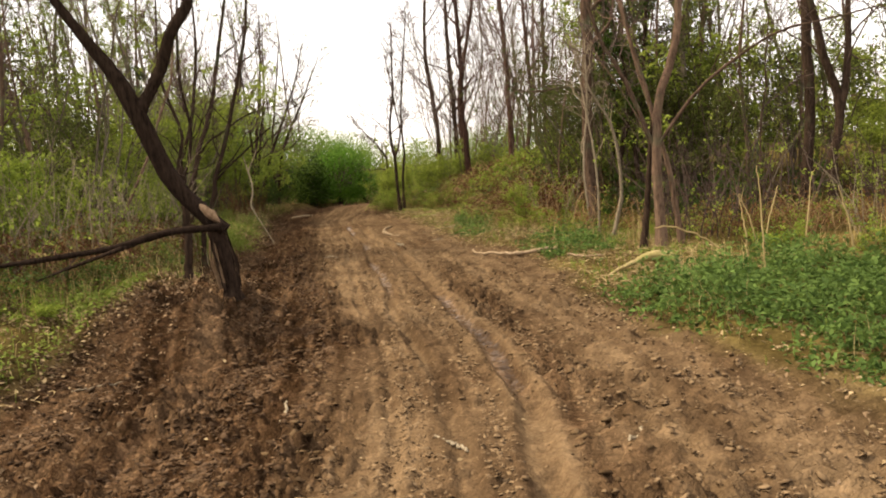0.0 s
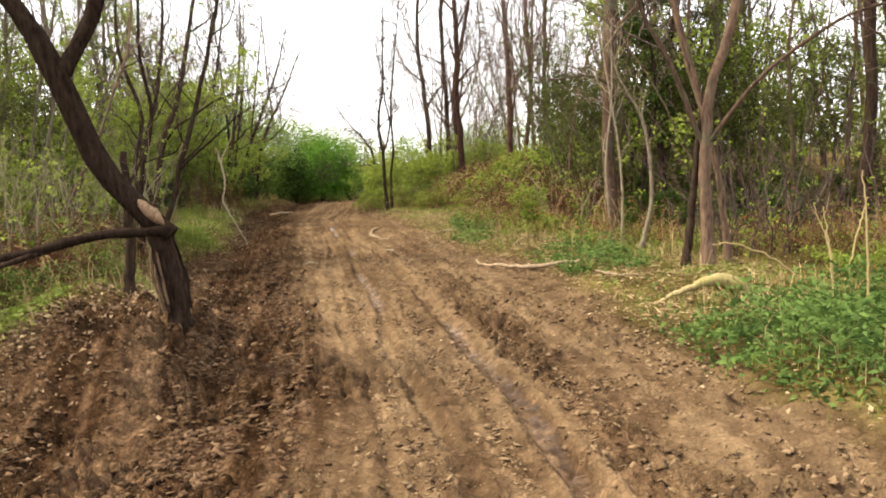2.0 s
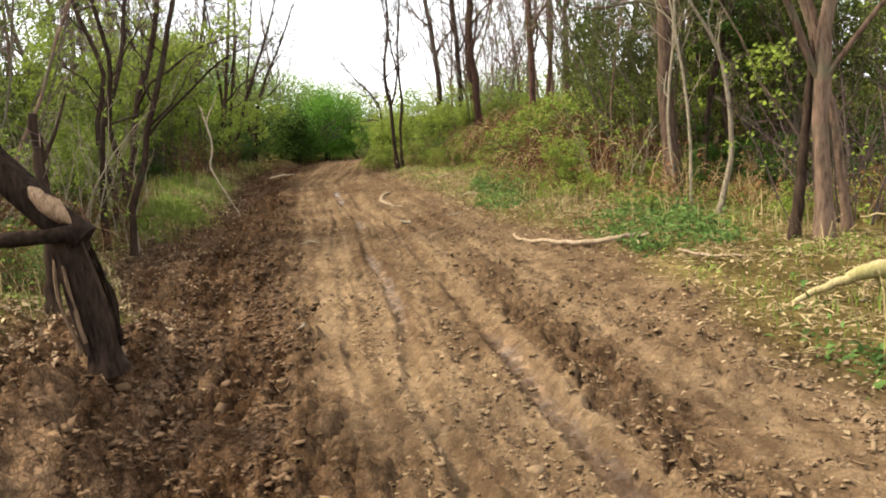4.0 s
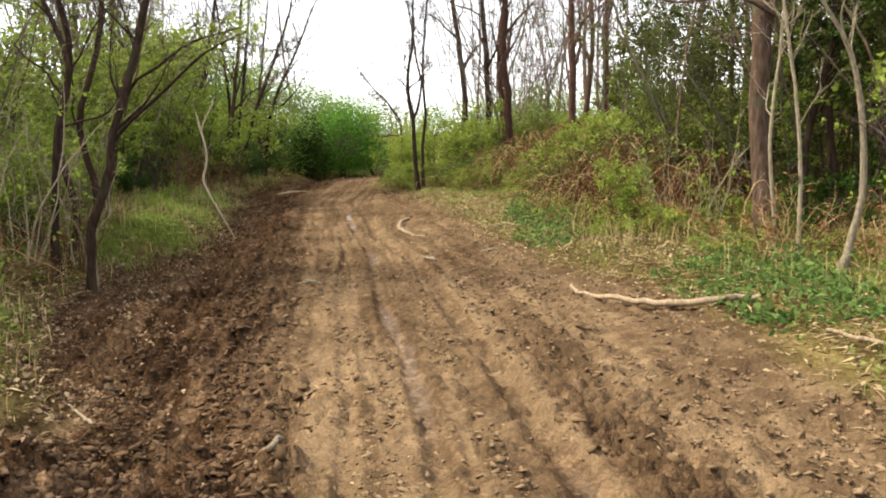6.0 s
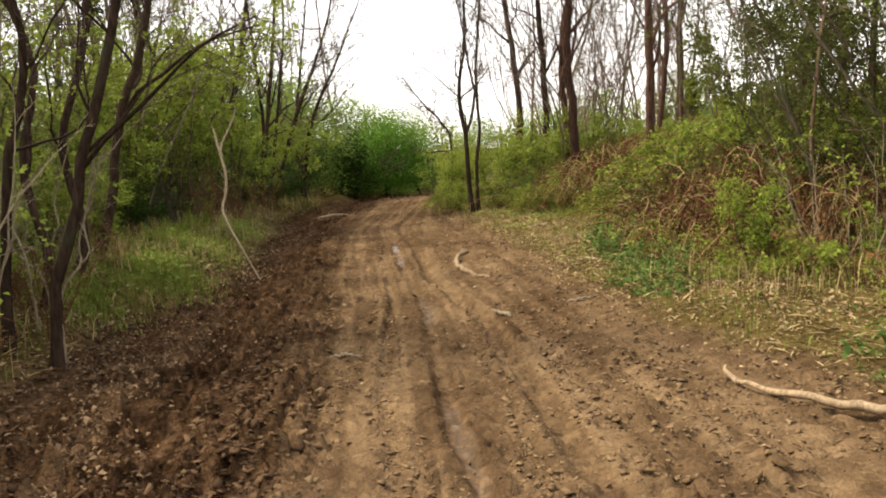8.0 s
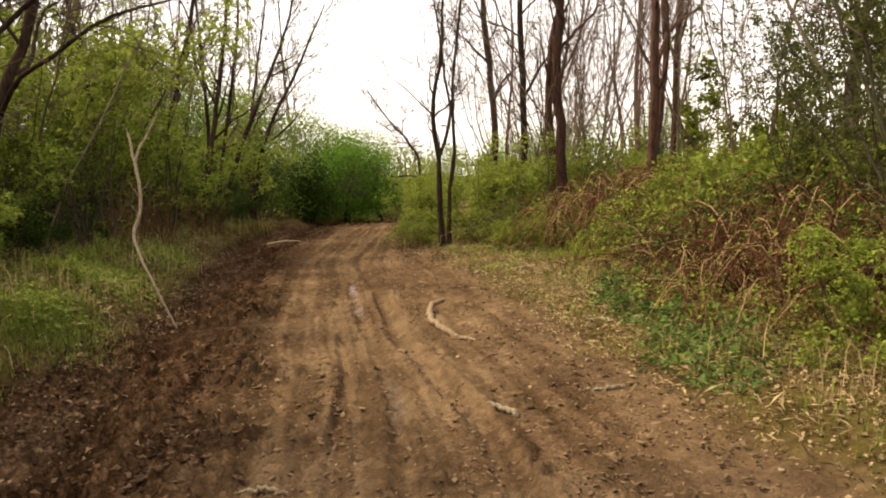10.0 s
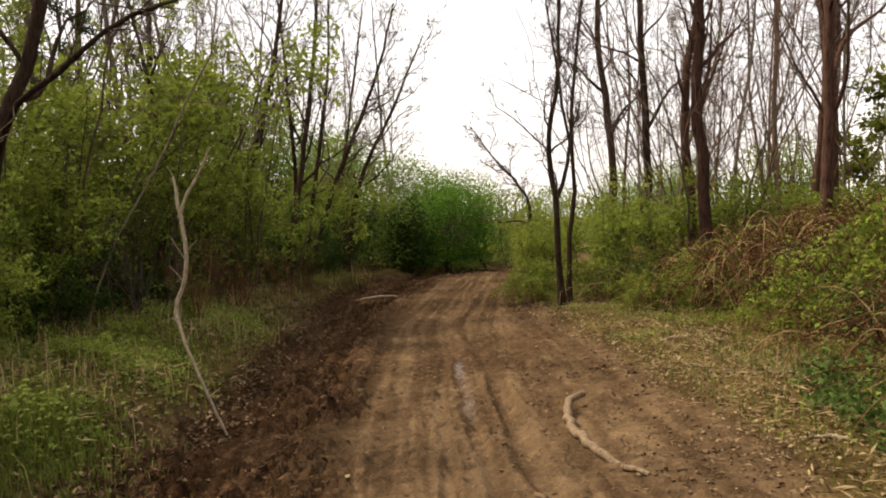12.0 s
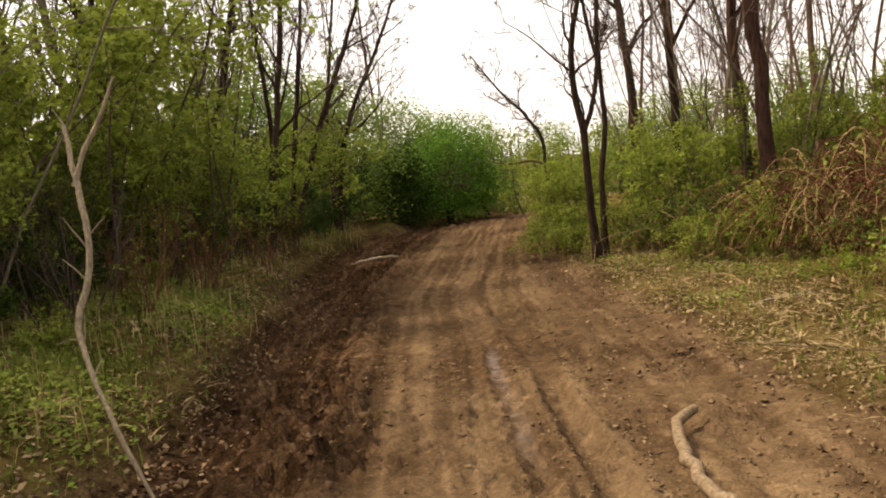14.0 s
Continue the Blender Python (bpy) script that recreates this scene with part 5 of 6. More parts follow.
def young_tree(seed, h, r, label, bark, leaf=0, leaf_mat=None, leaf_size=0.06, lean=0.5, limbs=9, twig_count=3):
    g = np.random.default_rng(seed)
    a = g.uniform(0, 6.28)
    line = [(0, 0, 0), (lean * 0.2 * math.cos(a) + g.normal(0, 0.12), lean * 0.2 * math.sin(a) + g.normal(0, 0.12), h * 0.25), (lean * 0.5 * math.cos(a + 0.5) + g.normal(0, 0.2), lean * 0.5 * math.sin(a) + g.normal(0, 0.2), h * 0.55), (lean * math.cos(a), lean * math.sin(a), h)]
    return tree("young_tree", (0, 0, 0), line, r, label, g, bark, r1=0.012, limbs=limbs, limb_len=h * 0.26, first=0.3, twig_count=twig_count, depth=2 if leaf < 1000 else 1, leaf=leaf, leaf_mat=leaf_mat, leaf_size=leaf_size, sides=7, angle=(0.3, 0.75), twig_r=0.0055)


bare = [young_tree(51, 8.0, 0.048, "tall bare young tree with fine twigs", BARK_BROWN), young_tree(52, 7.0, 0.036, "slim bare young tree with fine twigs", BARK_GREY, 260, LEAF_FRESH), young_tree(53, 9.0, 0.065, "tall bare tree with red-brown bark", BARK_BROWN, limbs=10),
        young_tree(54, 6.5, 0.032, "thin dark leaning young tree", BARK_DARK, 200, LEAF_FRESH, lean=1.3), young_tree(55, 7.5, 0.04, "grey young tree with fine twigs", BARK_GREY, lean=0.8)]
airy = [young_tree(66, 6.5, 0.05, "young tree with sparse fresh leaves", BARK_BROWN, 950, LEAF_FRESH, 0.065, limbs=11), young_tree(67, 7.5, 0.06, "slim tree with sparse fresh leaves", BARK_GREY, 950, LEAF_SPRING, 0.065, limbs=11)]
leafy = [young_tree(56, 6.5, 0.08, "young tree coming into green leaf", BARK_BROWN, 3200, LEAF_FRESH, 0.055, limbs=11), young_tree(57, 7.5, 0.09, "tall tree coming into fresh leaf", BARK_GREY, 3200, LEAF_SPRING, 0.055, limbs=11), young_tree(58, 6.0, 0.07, "young tree in dark green leaf", BARK_DARK, 3000, LEAF_DEEP_SHADE, 0.08, limbs=11)]

olive = young_tree(59, 6.5, 0.06, "tree thick with small olive-green leaves", BARK_BROWN, 5200, LEAF_OLIVE, 0.05, limbs=14, twig_count=5)
spread(olive, [(4.2, 18.5), (5.7, 19.2), (4.9, 21.6, 1.1), (-7.6, 16.4)], wrng, 0.9, 1.1)


def thicket(seed):
    """A clump of thin crooked stems with a haze of twigs."""
    g = np.random.default_rng(seed)
    t = thing("thicket", (0, 0, 0), "clump of thin crooked bare stems and twigs", "tree", "woodland trees")
    tw = Shape()
    for k in range(6):
        a = g.uniform(0, 6.28)
        P = path_of(g, (0.5 * math.cos(a), 0.5 * math.sin(a), -0.1), (0.35 * math.cos(a), 0.35 * math.sin(a), 1), g.uniform(4.5, 7.5), 12, 0.13, 0.04)
        s = Shape()
        s.tube(P, taper(g.uniform(0.011, 0.022), 0.005, len(P)), 5)
        part("stem", s, BARK_GREY if k % 2 else BARK_BROWN, t)
        twigs_on(g, tw, P, 0.009, 11, 1.1, 2, 0.05, None, 0.3, 0.0035)
    part("twig_growth", tw, TWIG_MAUVE, t)["kind"] = "stuff"
    return t


thickets = [thicket(81), thicket(82)]


def wood_spots(n, side, near, far, y0, y1, gap, g):
    out = []
    tries = 0
    while len(out) < n and tries < n * 60:
        tries += 1
        y = g.uniform(y0, y1)
        off = near + (far - near) * g.random()
        x = verge_left(y) - off if side < 0 else verge_right(y) + off
        if all((x - a) ** 2 + (y - b) ** 2 > gap * gap for a, b in out):
            out.append((float(x), float(y)))
    return out


def share(spots, kinds, g, lo, hi):
    lists = [[] for _ in kinds]
    for sp in spots:
        lists[int(g.integers(0, len(kinds)))].append(sp)
    for k, l in zip(kinds, lists):
        spread(k, l, g, lo, hi)


share(wood_spots(11, -1, 2.4, 11, 22, 50, 1.2, wrng) + wood_spots(9, 1, 3.2, 12, 20, 50, 1.2, wrng) + wood_spots(6, 1, 4.5, 12, 12, 22, 1.2, wrng) + wood_spots(7, 1, 2.2, 8.5, 30, 44, 0.9, wrng) + wood_spots(7, -1, 2.6, 9, 8, 22, 1.2, wrng), bare, wrng, 0.85, 1.2)
share([(3.7, 18.8), (5.0, 18.0), (4.5, 20.6), (3.9, 22.6), (-8.5, 21), (-9.5, 23.5), (-8.8, 26), (-10, 27.6), (-9.3, 30), (-8.6, 17.6), (-9.9, 19.6)] + wood_spots(15, -1, 3.6, 11, 13, 42, 1.6, wrng), leafy[:2], wrng, 0.85, 1.15)
share(wood_spots(8, 1, 3.4, 8, 13.5, 21, 1.3, wrng) + wood_spots(14, -1, 2.8, 7, 10, 34, 1.4, wrng), airy, wrng, 0.85, 1.15)
share(wood_spots(9, 1, 2.4, 8, 29, 44, 1.2, wrng) + wood_spots(4, 1, 4, 9, 18, 29, 1.5, wrng) + [(0.6, 33.0), (3.2, 18.6), (3.9, 17.6), (4.6, 19.2), (5.0, 15.2)] + wood_spots(13, -1, 1.6, 6, 14, 42, 1.4, wrng) + wood_spots(4, -1, 2.5, 8, 30, 46, 1.2, wrng) + wood_spots(9, 1, 3.0, 9, 30, 46, 1.2, wrng), thickets, wrng, 0.85, 1.2)
spread(far_bush, wood_spots(15, -1, 5.5, 14, 14, 55, 2.0, wrng) + wood_spots(12, 1, 6.0, 15, 20, 55, 2.2, wrng) + [(14, 70, 1.4), (-16, 62, 1.4)], wrng)


def far_wood():
    """The rest of the wood, beyond what can be told apart."""
    g = np.random.default_rng(61)
    st, lf = Shape(), Shape()
    n = 420
    y = g.uniform(-25, 120, n)
    x = np.where(g.random(n) < 0.5, -1, 1) * g.uniform(16, 60, n)
    ahead = g.random(n) < 0.45
    x, y = np.where(ahead, g.uniform(-45, 45, n), x), np.where(ahead, g.uniform(74, 120, n), y)
    z = ground_z(x, y)
    for a, b, c in zip(x, y, z):
        P = path_of(g, (a, b, c), (g.normal(0, 0.1), g.normal(0, 0.1), 1), g.uniform(6, 10) * (0.42 if abs(a) < 16 else 1), 5, 0.06, 0.05)
        st.tube(P, taper(g.uniform(0.07, 0.14), 0.02, 6), 4)
        twigs_on(g, st, P, 0.03, 4, 2.2, 0, 0.15, None, 0.35, 0.012)
    m = 26000
    k = g.integers(0, n, m)
    c = np.stack([x[k] + g.normal(0, 1.6, m), y[k] + g.normal(0, 1.6, m), z[k] + g.random(m) ** 1.5 * 4.2], -1)
    lf.leaves(c, g.normal(size=(m, 3)), g.normal(size=(m, 3)) + (0, 0, 0.6), g.uniform(0.18, 0.4, m), 0.7)
    tagged(part("far_wood_trunks", st, BARK_BROWN), "trunks and branches of the wood far off", "woodland", kind="stuff")
    tagged(part("far_wood_leaves", lf, LEAF_SPRING, smooth=False), "green leaves of the wood far off", "woodland", kind="stuff")


far_wood()
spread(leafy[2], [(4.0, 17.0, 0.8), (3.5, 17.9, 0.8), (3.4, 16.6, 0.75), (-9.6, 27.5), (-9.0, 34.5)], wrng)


# ---- ground cover ----
def scatter(g, n, x0, x1, y0, y1, weight):
    """Points in a stretch of the plan, kept by a weight from 0 to 1."""
    x, y = g.uniform(x0, x1, n), g.uniform(y0, y1, n)
    keep = g.random(n) < weight(x, y)
    return x[keep], y[keep]


def blades(shape, g, x, y, h, w):
    """Bent grass blades."""
    n = len(x)
    z = ground_z(x, y) - 0.01
    a = g.uniform(0, 2 * np.pi, n)
    d = np.stack([np.cos(a), np.sin(a), np.zeros(n)], -1)
    s = np.stack([-np.sin(a), np.cos(a), np.zeros(n)], -1) * (w / 2)[:, None]
    b = np.stack([x, y, z], -1)
    bend = g.uniform(0.1, 0.9, n)[:, None]
    H = h[:, None]
    mid = b + d * H * bend * 0.25 + np.array([0, 0, 1.0]) * H * 0.6
    tip = b + d * H * bend * 0.8 + np.array([0, 0, 1.0]) * H * (1.0 - 0.25 * bend)
    v = np.stack([b - s, b + s, mid - s * 0.8, mid + s * 0.8, tip - s * 0.15, tip + s * 0.15], 1)
    k = np.arange(n)[:, None] * 6
    shape.add(v, np.concatenate([k + [0, 1, 3, 2], k + [2, 3, 5, 4]]))


def flat_leaves(shape, g, x, y, size, tilt=0.35, up=0.008):
    n = len(x)
    a = g.uniform(0, 2 * np.pi, n)
    c = np.stack([x, y, ground_z(x, y) + up + g.random(n) * 0.015], -1)
    d = np.stack([np.cos(a), np.sin(a), g.normal(0, tilt, n)], -1)
    nrm = np.stack([g.normal(0, tilt, n), g.normal(0, tilt, n), np.ones(n)], -1)
    shape.leaves(c, d, nrm, size, 0.6, g.uniform(0.1, 0.5))


def clods(shape, g, x, y, size, sink=0.22):
    """Lumps of broken earth: angular, flattened, tilted, half sunk."""
    n = len(x)
    cube = np.array([(-1, -1, -1), (1, -1, -1), (1, 1, -1), (-1, 1, -1), (-1, -1, 1), (1, -1, 1), (1, 1, 1), (-1, 1, 1)], float) * 0.5
    v = cube[None] * (1 + g.normal(0, 0.42, (n, 8, 3)))
    v[:, 4:, :2] *= g.uniform(0.45, 0.95, (n, 1, 1))
    v = v * np.stack([g.uniform(0.7, 2.0, n), g.uniform(0.6, 1.1, n), g.uniform(0.14, 0.36, n)], -1)[:, None]
    a, tip, turn = g.uniform(0, 6.28, n), g.normal(0, 0.42, n), g.uniform(0, 6.28, n)
    X, Y, Z = v[..., 0], v[..., 1], v[..., 2]
    for ang, flat in ((turn, True), (tip, False), (a, True)):
        c, s = np.cos(ang)[:, None], np.sin(ang)[:, None]
        if flat:
            X, Y = X * c - Y * s, X * s + Y * c
        else:
            X, Z = X * c - Z * s, X * s + Z * c
    s = np.asarray(size)[:, None]
    V = np.stack([X * s + x[:, None], Y * s + y[:, None], Z * s + (ground_z(x, y) + size * (0.22 - sink))[:, None]], -1)
    f = np.array([(0, 3, 2, 1), (4, 5, 6, 7), (0, 1, 5, 4), (1, 2, 6, 5), (2, 3, 7, 6), (3, 0, 4, 7)])
    shape.add(V, (np.arange(n)[:, None, None] * 8 + f[None]).reshape(-1, 4))


cover = np.random.default_rng(71)


def left_w(x, y):
    e = verge_left(y) - x
    return smooth(-0.1, 0.5, e) * (0.35 + 0.65 * smooth(0.38, 0.52, fbm(x * 0.7, y * 0.7, 12)))


def right_w(x, y):
    e = x - verge_right(y)
    return smooth(-0.1, 0.4, e) * (0.3 + 0.7 * smooth(0.42, 0.55, fbm(x * 0.8, y * 0.8, 13)))


s = Shape()
x, y = scatter(cover, 52000, -8.5, -2.7, 5, 36, left_w)
blades(s, cover, x, y, cover.uniform(0.04, 0.13, len(x)), cover.uniform(0.006, 0.013, len(x)))
x, y = scatter(cover, 30000, -2.5, 4.2, 5, 32, right_w)
blades(s, cover, x, y, cover.uniform(0.04, 0.14, len(x)), cover.uniform(0.006, 0.013, len(x)))
for px, py, rx, ry, n in ((-4.75, 19.2, 0.55, 0.9, 5200), (-4.9, 17.6, 0.4, 0.6, 2200), (-5.3, 22.0, 0.5, 0.9, 2200)):
    x, y = px + rx * cover.normal(0, 0.5, n), py + ry * cover.normal(0, 0.5, n)
    blades(s, cover, x, y, cover.uniform(0.03, 0.11, n), cover.uniform(0.006, 0.013, n))
tagged(part("grass", s, GRASS, smooth=False), "short green grass and moss on the verges", "grass", kind="stuff")
s = Shape()
x, y = scatter(cover, 12000, -8, -2.8, 5, 38, left_w)
blades(s, cover, x, y, cover.uniform(0.10, 0.38, len(x)), cover.uniform(0.004, 0.008, len(x)))
x, y = scatter(cover, 15000, -2.0, 6.0, 5, 30, lambda x, y: smooth(0.0, 1.0, x - verge_right(y)) * smooth(0.38, 0.6, fbm(x * 0.9, y * 0.9, 14)))
blades(s, cover, x, y, cover.uniform(0.08, 0.42, len(x)), cover.uniform(0.004, 0.009, len(x)))
tagged(part("dry_grass", s, STRAW, smooth=False), "dry straw-coloured grass stalks on the verges", "grass", kind="stuff")

s = Shape()
for tries, x0, x1, y0, y1, weight in ((70000, -2.6, 3.6, 9, 32, lambda x, y: smooth(-0.25, 0.4, x - verge_right(y)) * smooth(3.0, 1.4, x - verge_right(y)) * (0.2 + 0.8 * smooth(0.38, 0.55, fbm(x * 1.7, y * 1.5, 81, 3)))),
                                      (36000, -7, -2.4, 6, 33, lambda x, y: smooth(-0.2, 0.3, verge_left(y) - x) * smooth(3.0, 1.2, verge_left(y) - x) * smooth(0.4, 0.56, fbm(x * 1.7, y * 1.5, 82, 3)))):
    x, y = scatter(cover, tries, x0, x1, y0, y1, weight)
    n = len(x)
    a = cover.uniform(0, 2 * np.pi, n)
    s.leaves(np.stack([x, y, ground_z(x, y) + 0.008 + 0.03 * cover.random(n)], -1), np.stack([np.cos(a), np.sin(a), cover.normal(0.12, 0.2, n)], -1), np.stack([cover.normal(0, 0.3, n), cover.normal(0, 0.3, n), np.ones(n)], -1), 0.04 + 0.14 * cover.random(n) ** 2, 0.11, 0.1)
tagged(part("dry_thatch", s, THATCH, smooth=False), "lying dead straw and grass stalks", "grass", kind="stuff")

# the patch of dark green herbs, and smaller ones along the right-hand verge
s = Shape()


def herb_w(x, y):
    p = smooth(1.35, 0.75, np.hypot((x - 3.4) / 1.7, (y - 8.1) / 1.75) + 0.5 * (fbm(x * 1.5, y * 1.5, 15) - 0.45))
    q = 0.7 * smooth(1.2, 0.6, np.hypot((x - 0.75) / 0.45, (y - 20.3) / 1.5)) + 0.5 * smooth(1.2, 0.6, np.hypot((x - 0.65) / 0.4, (y - 17.9) / 1.0)) + 0.5 * smooth(1.2, 0.6, np.hypot((x - 1.95) / 0.8, (y - 13.7) / 1.6)) + 0.7 * smooth(1.2, 0.6, np.hypot((x - 2.9) / 0.7, (y - 5.6) / 0.7))
    clear = smooth(0.7, 1.15, np.hypot((x - 2.25) / 0.6, (y - 9.55) / 0.75))
    return np.clip(p + q, 0, 1) * smooth(-0.1, 0.2, x - verge_right(y)) * clear


x, y = scatter(cover, 190000, -0.5, 5.5, 4.5, 23, herb_w)
n = len(x)
tall_at = np.clip(fbm(x * 3.2, y * 3.2, 16, 3) * 4.6 - 1.6, 0.03, 1.3)
c = np.stack([x, y, ground_z(x, y) + 0.01 + 0.30 * cover.random(n) * tall_at], -1)
s.leaves(c, np.stack([cover.normal(size=n), cover.normal(size=n), cover.normal(0.3, 0.5, n)], -1), np.stack([cover.normal(0, 0.6, n), cover.normal(0, 0.6, n), np.ones(n)], -1), cover.uniform(0.035, 0.09, n), 0.42)
tagged(part("herb_patch", s, LEAF_HERB, smooth=False), "low deep green herbs on the verge", "plants", kind="stuff")

s = Shape()


def moss_w(x, y):
    return smooth(0.05, 0.4, verge_left(y) - x) * (0.08 + 0.92 * smooth(0.42, 0.54, fbm(x * 1.1, y * 0.9, 18))) * smooth(4.5, 2.5, verge_left(y) - x)


x, y = scatter(cover, 120000, -7.2, -2.9, 5.5, 27, moss_w)
n = len(x)
c = np.stack([x, y, ground_z(x, y) + 0.01 + 0.14 * cover.random(n) * fbm(x * 3, y * 3, 19)], -1)
s.leaves(c, np.stack([cover.normal(size=n), cover.normal(size=n), cover.normal(0.1, 0.3, n)], -1), np.stack([cover.normal(0, 0.4, n), cover.normal(0, 0.4, n), np.ones(n)], -1), cover.uniform(0.022, 0.06, n), 0.6)
x, y = scatter(cover, 16000, -6.6, -2.9, 5.5, 25, moss_w)
n = len(x)
c = np.stack([x, y, ground_z(x, y) + 0.03 + 0.16 * cover.random(n)], -1)
s.leaves(c, np.stack([cover.normal(size=n), cover.normal(size=n), cover.normal(0.2, 0.4, n)], -1), np.stack([cover.normal(0, 0.5, n), cover.normal(0, 0.5, n), np.ones(n)], -1), cover.uniform(0.03, 0.06, n), 0.5)
x, y = scatter(cover, 60000, -2.0, 4.2, 11, 31, lambda x, y: smooth(0.05, 0.5, x - verge_right(y)) * smooth(0.44, 0.56, fbm(x * 1.2, y * 1.0, 79)))
n = len(x)
c = np.stack([x, y, ground_z(x, y) + 0.01 + 0.13 * cover.random(n) * fbm(x * 3, y * 3, 80)], -1)
s.leaves(c, np.stack([cover.normal(size=n), cover.normal(size=n), cover.normal(0.1, 0.3, n)], -1), np.stack([cover.normal(0, 0.4, n), cover.normal(0, 0.4, n), np.ones(n)], -1), cover.uniform(0.02, 0.05, n), 0.6)
tagged(part("verge_herbs", s, LEAF_VERGE, smooth=False), "low yellow-green herbs and moss on the verge", "plants", kind="stuff")

# leaf litter
s = Shape()
x, y = scatter(cover, 70000, -3.0, 4.5, 3.5, 32, lambda x, y: np.clip(smooth(-0.5, 0.5, x - verge_right(y)) * smooth(3.2, 1.2, x - verge_right(y)) + 0.02, 0, 1) * 0.7)
flat_leaves(s, cover, x, y, 0.014 + 0.045 * cover.random(len(x)) ** 1.8)
x, y = scatter(cover, 80000, -7, -2.0, 3.5, 32, lambda x, y: np.clip(smooth(0.2, -0.5, x - verge_left(y)) * smooth(3.5, 0.5, verge_left(y) - x), 0, 1) * (0.15 + 0.75 * smooth(0.4, 0.55, fbm(x * 1.3, y * 1.1, 77))))
flat_leaves(s, cover, x, y, cover.uniform(0.025, 0.07, len(x)))
x, y = scatter(cover, 90000, -2.6, 3.4, 15, 33, lambda x, y: smooth(-0.35, 0.3, x - verge_right(y)) * smooth(2.6, 1.2, x - verge_right(y)) * (0.25 + 0.75 * smooth(0.36, 0.55, fbm(x * 2.1, y * 1.7, 78, 3))))
flat_leaves(s, cover, x, y, 0.012 + 0.034 * cover.random(len(x)) ** 1.6, 0.6)
tagged(part("leaf_litter", s, LITTER, smooth=False), "dry pale brown fallen leaves", "leaves", kind="stuff")
s = Shape()
x, y = scatter(cover, 90000, -6, -0.8, 3.2, 30, lambda x, y: smooth(0.1, -0.5, x - track_left(y)) * smooth(1.2, 0.1, verge_left(y) - x) * (0.06 + 0.94 * smooth(0.45, -0.35, x - mud_left(y))) * (0.2 + 0.8 * smooth(0.36, 0.54, fbm(x * 2.0, y * 1.3, 83, 3))) * (0.25 + 0.75 * smooth(6, 10, y)))
flat_leaves(s, cover, x, y, 0.018 + 0.042 * cover.random(len(x)) ** 1.5, 0.55, 0.012)
x, y = scatter(cover, 60000, -3.6, 2.6, 3.2, 30, lambda x, y: smooth(-1.1, -0.1, x - verge_right(y)) * smooth(0.5, 0.1, x - verge_right(y)) * (0.12 + 0.88 * smooth(0.4, 0.58, fbm(x * 2.4, y * 1.6, 84, 3))))
flat_leaves(s, cover, x, y, 0.014 + 0.036 * cover.random(len(x)) ** 1.7, 0.6, 0.010)
tagged(part("trodden_leaves", s, LITTER_DARK, smooth=False), "brown trodden leaves along the track's edges", "leaves", kind="stuff")

# crumbs of earth
def crumb_w(x, y, damp):
    wet, verge, churn = zones(x, y)
    left = smooth(0.55, -0.15, x - track_left(y))
    w = churn * left if damp else np.clip(0.22 + 0.7 * smooth(0.1, 0.4, x - groove_at(y, 2)), 0, 1) * (1 - left)
    return w * (1 - verge) * smooth(0.25, 0.55, fbm(x * 1.6, y * 1.2, 17))


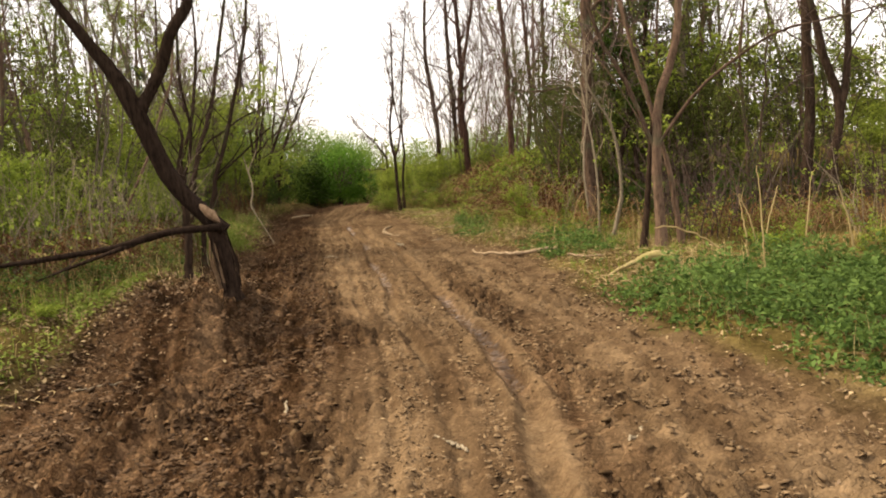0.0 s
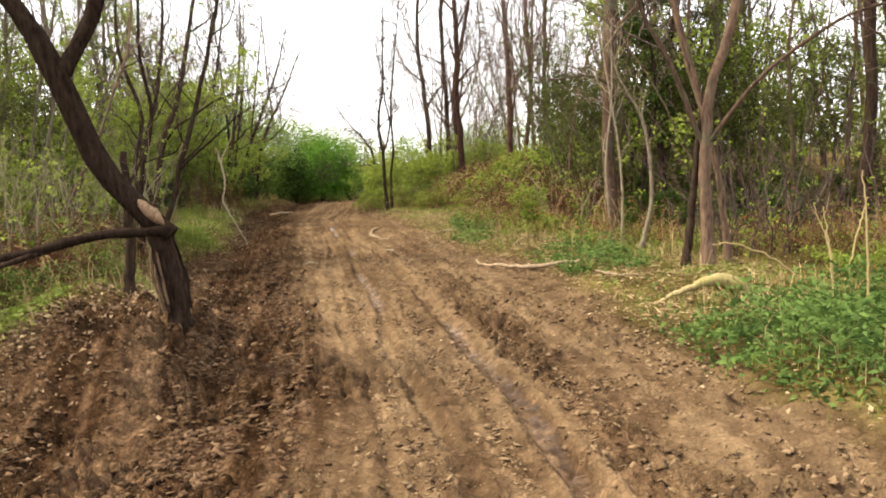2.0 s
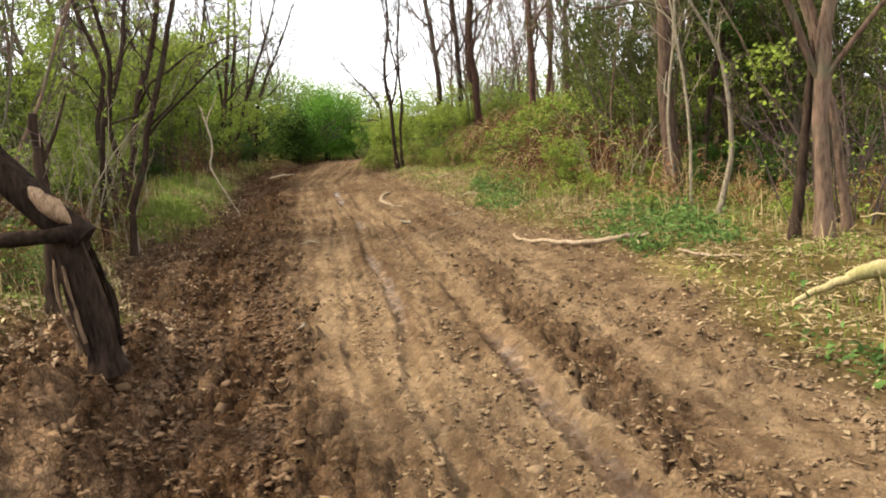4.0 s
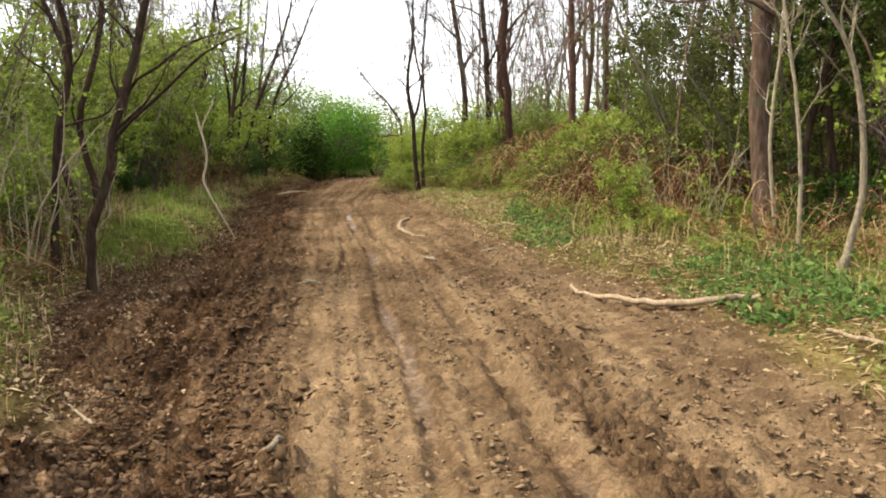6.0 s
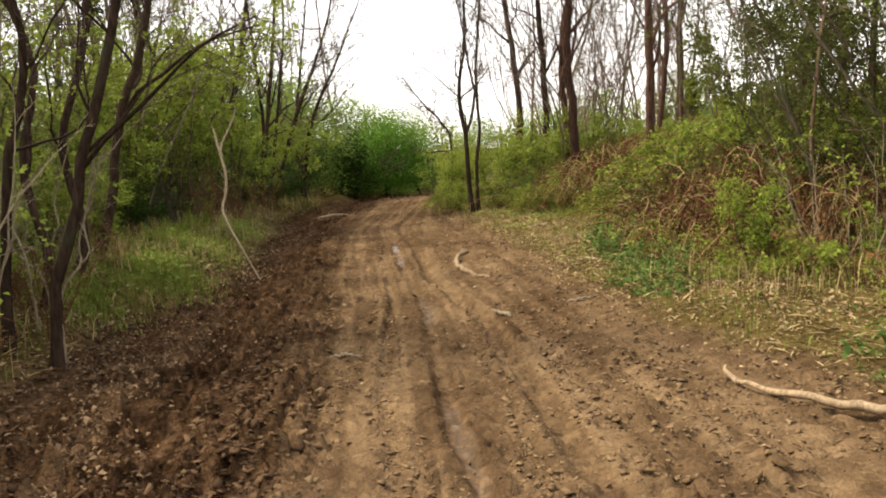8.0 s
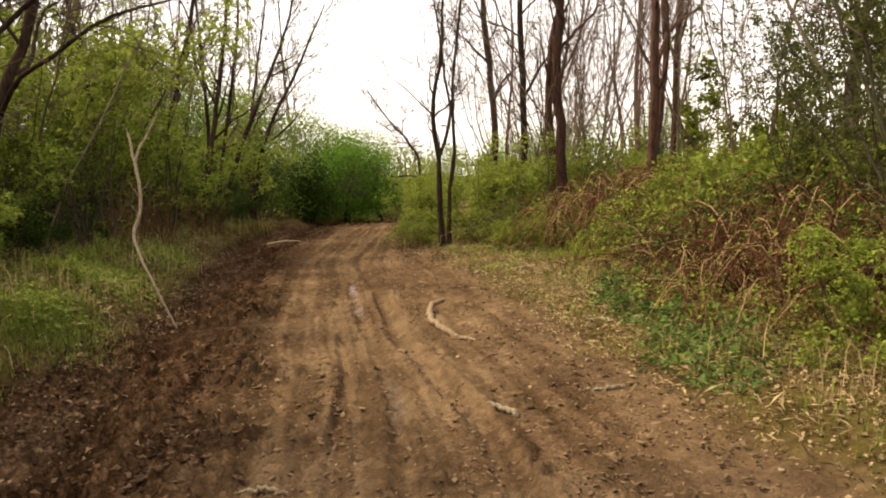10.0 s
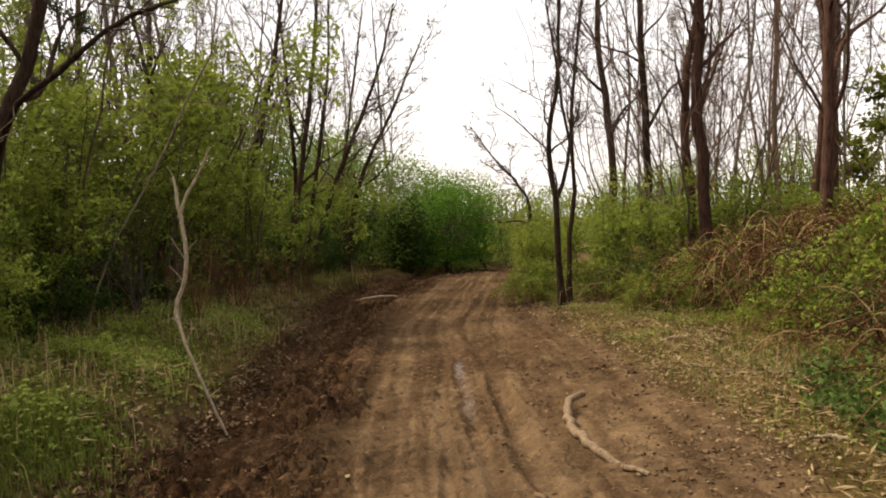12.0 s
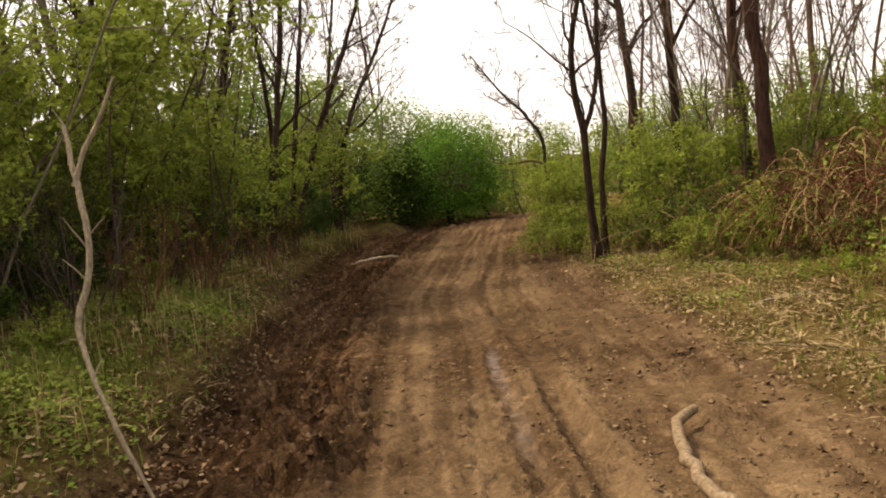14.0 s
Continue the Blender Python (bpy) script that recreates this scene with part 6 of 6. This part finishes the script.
def edge_w(x, y):
    """The ragged lip between the firm track and the wet rut, and the broken strip beyond the last groove."""
    lip = smooth(0.34, 0.05, np.abs(x - track_left(y) - 0.08 + 0.3 * (fbm(x * 1.1, y * 0.9, 71, 2) - 0.4)))
    strip = smooth(0.05, 0.3, x - groove_at(y, 2)) * smooth(1.0, 0.5, x - groove_at(y, 2)) * smooth(20, 12, y)
    return np.maximum(lip, 0.8 * strip) * smooth(0.30, 0.5, fbm(x * 1.9, y * 1.1, 72, 3))


def band_w(x, y):
    """Crumbs lie in long bands between the smooth wheel lines."""
    u = x - 0.45 * groove_at(y, 0) - 0.55 * groove_at(y, 2)
    clear = smooth(0.04, 0.12, np.abs(x - groove_at(y, 1))) * smooth(0.06, 0.14, np.abs(x - groove_at(y, 2)))
    return crumb_w(x, y, 0) * 0.5 + smooth(0.44, 0.60, fbm(u * 5, y * 0.35, 73, 3)) * smooth(0.0, 0.3, x - track_left(y)) * smooth(0.3, -0.2, x - verge_right(y)) * clear * 0.8


def chip_w(x, y):
    wet, verge, churn = zones(x, y)
    return wet * (1 - verge) * smooth(0.25, -0.1, x - track_left(y)) * (0.08 + 0.92 * smooth(0.38, 0.56, fbm((x - track_left(y)) * 3.2, y * 0.35, 74, 3)))


for lab, mat, tries, x0, x1, far, weight, least, most, power in (
        ("loose crumbs of dry tan earth", SOIL_CRUMB, 190000, -4.2, 2.4, 27, band_w, 0.010, 0.034, 2.8),
        ("wet dark chips and clods of churned mud", MUD_CRUMB, 150000, -4.6, 0.2, 27, chip_w, 0.012, 0.046, 2.2),
        ("broken lumps of brown earth along the ruts", LUMP, 26000, -5, 2.4, 27, edge_w, 0.014, 0.055, 2.4)):
    s = Shape()
    x, y = scatter(cover, tries, x0, x1, 3.2, far, lambda x, y: weight(x, y) * smooth(30, 8, y))
    clods(s, cover, x, y, least + (most - least) * cover.random(len(x)) ** power)
    tagged(part("earth_crumbs", s, mat, smooth=False), lab, "soil", kind="stuff")

# pale dry grass where the land opens beyond the dip
s = Shape()
x, y = scatter(cover, 3000, -5, 1, 52, 72, lambda x, y: smooth(0.3, 1.2, np.abs(x - 0.5 * (track_left(y) + verge_right(y))) - 0.9))
blades(s, cover, x, y, cover.uniform(0.1, 0.35, len(x)), cover.uniform(0.02, 0.05, len(x)))
tagged(part("far_grass", s, STRAW, smooth=False), "pale dry grass where the land opens", "grass", kind="stuff")
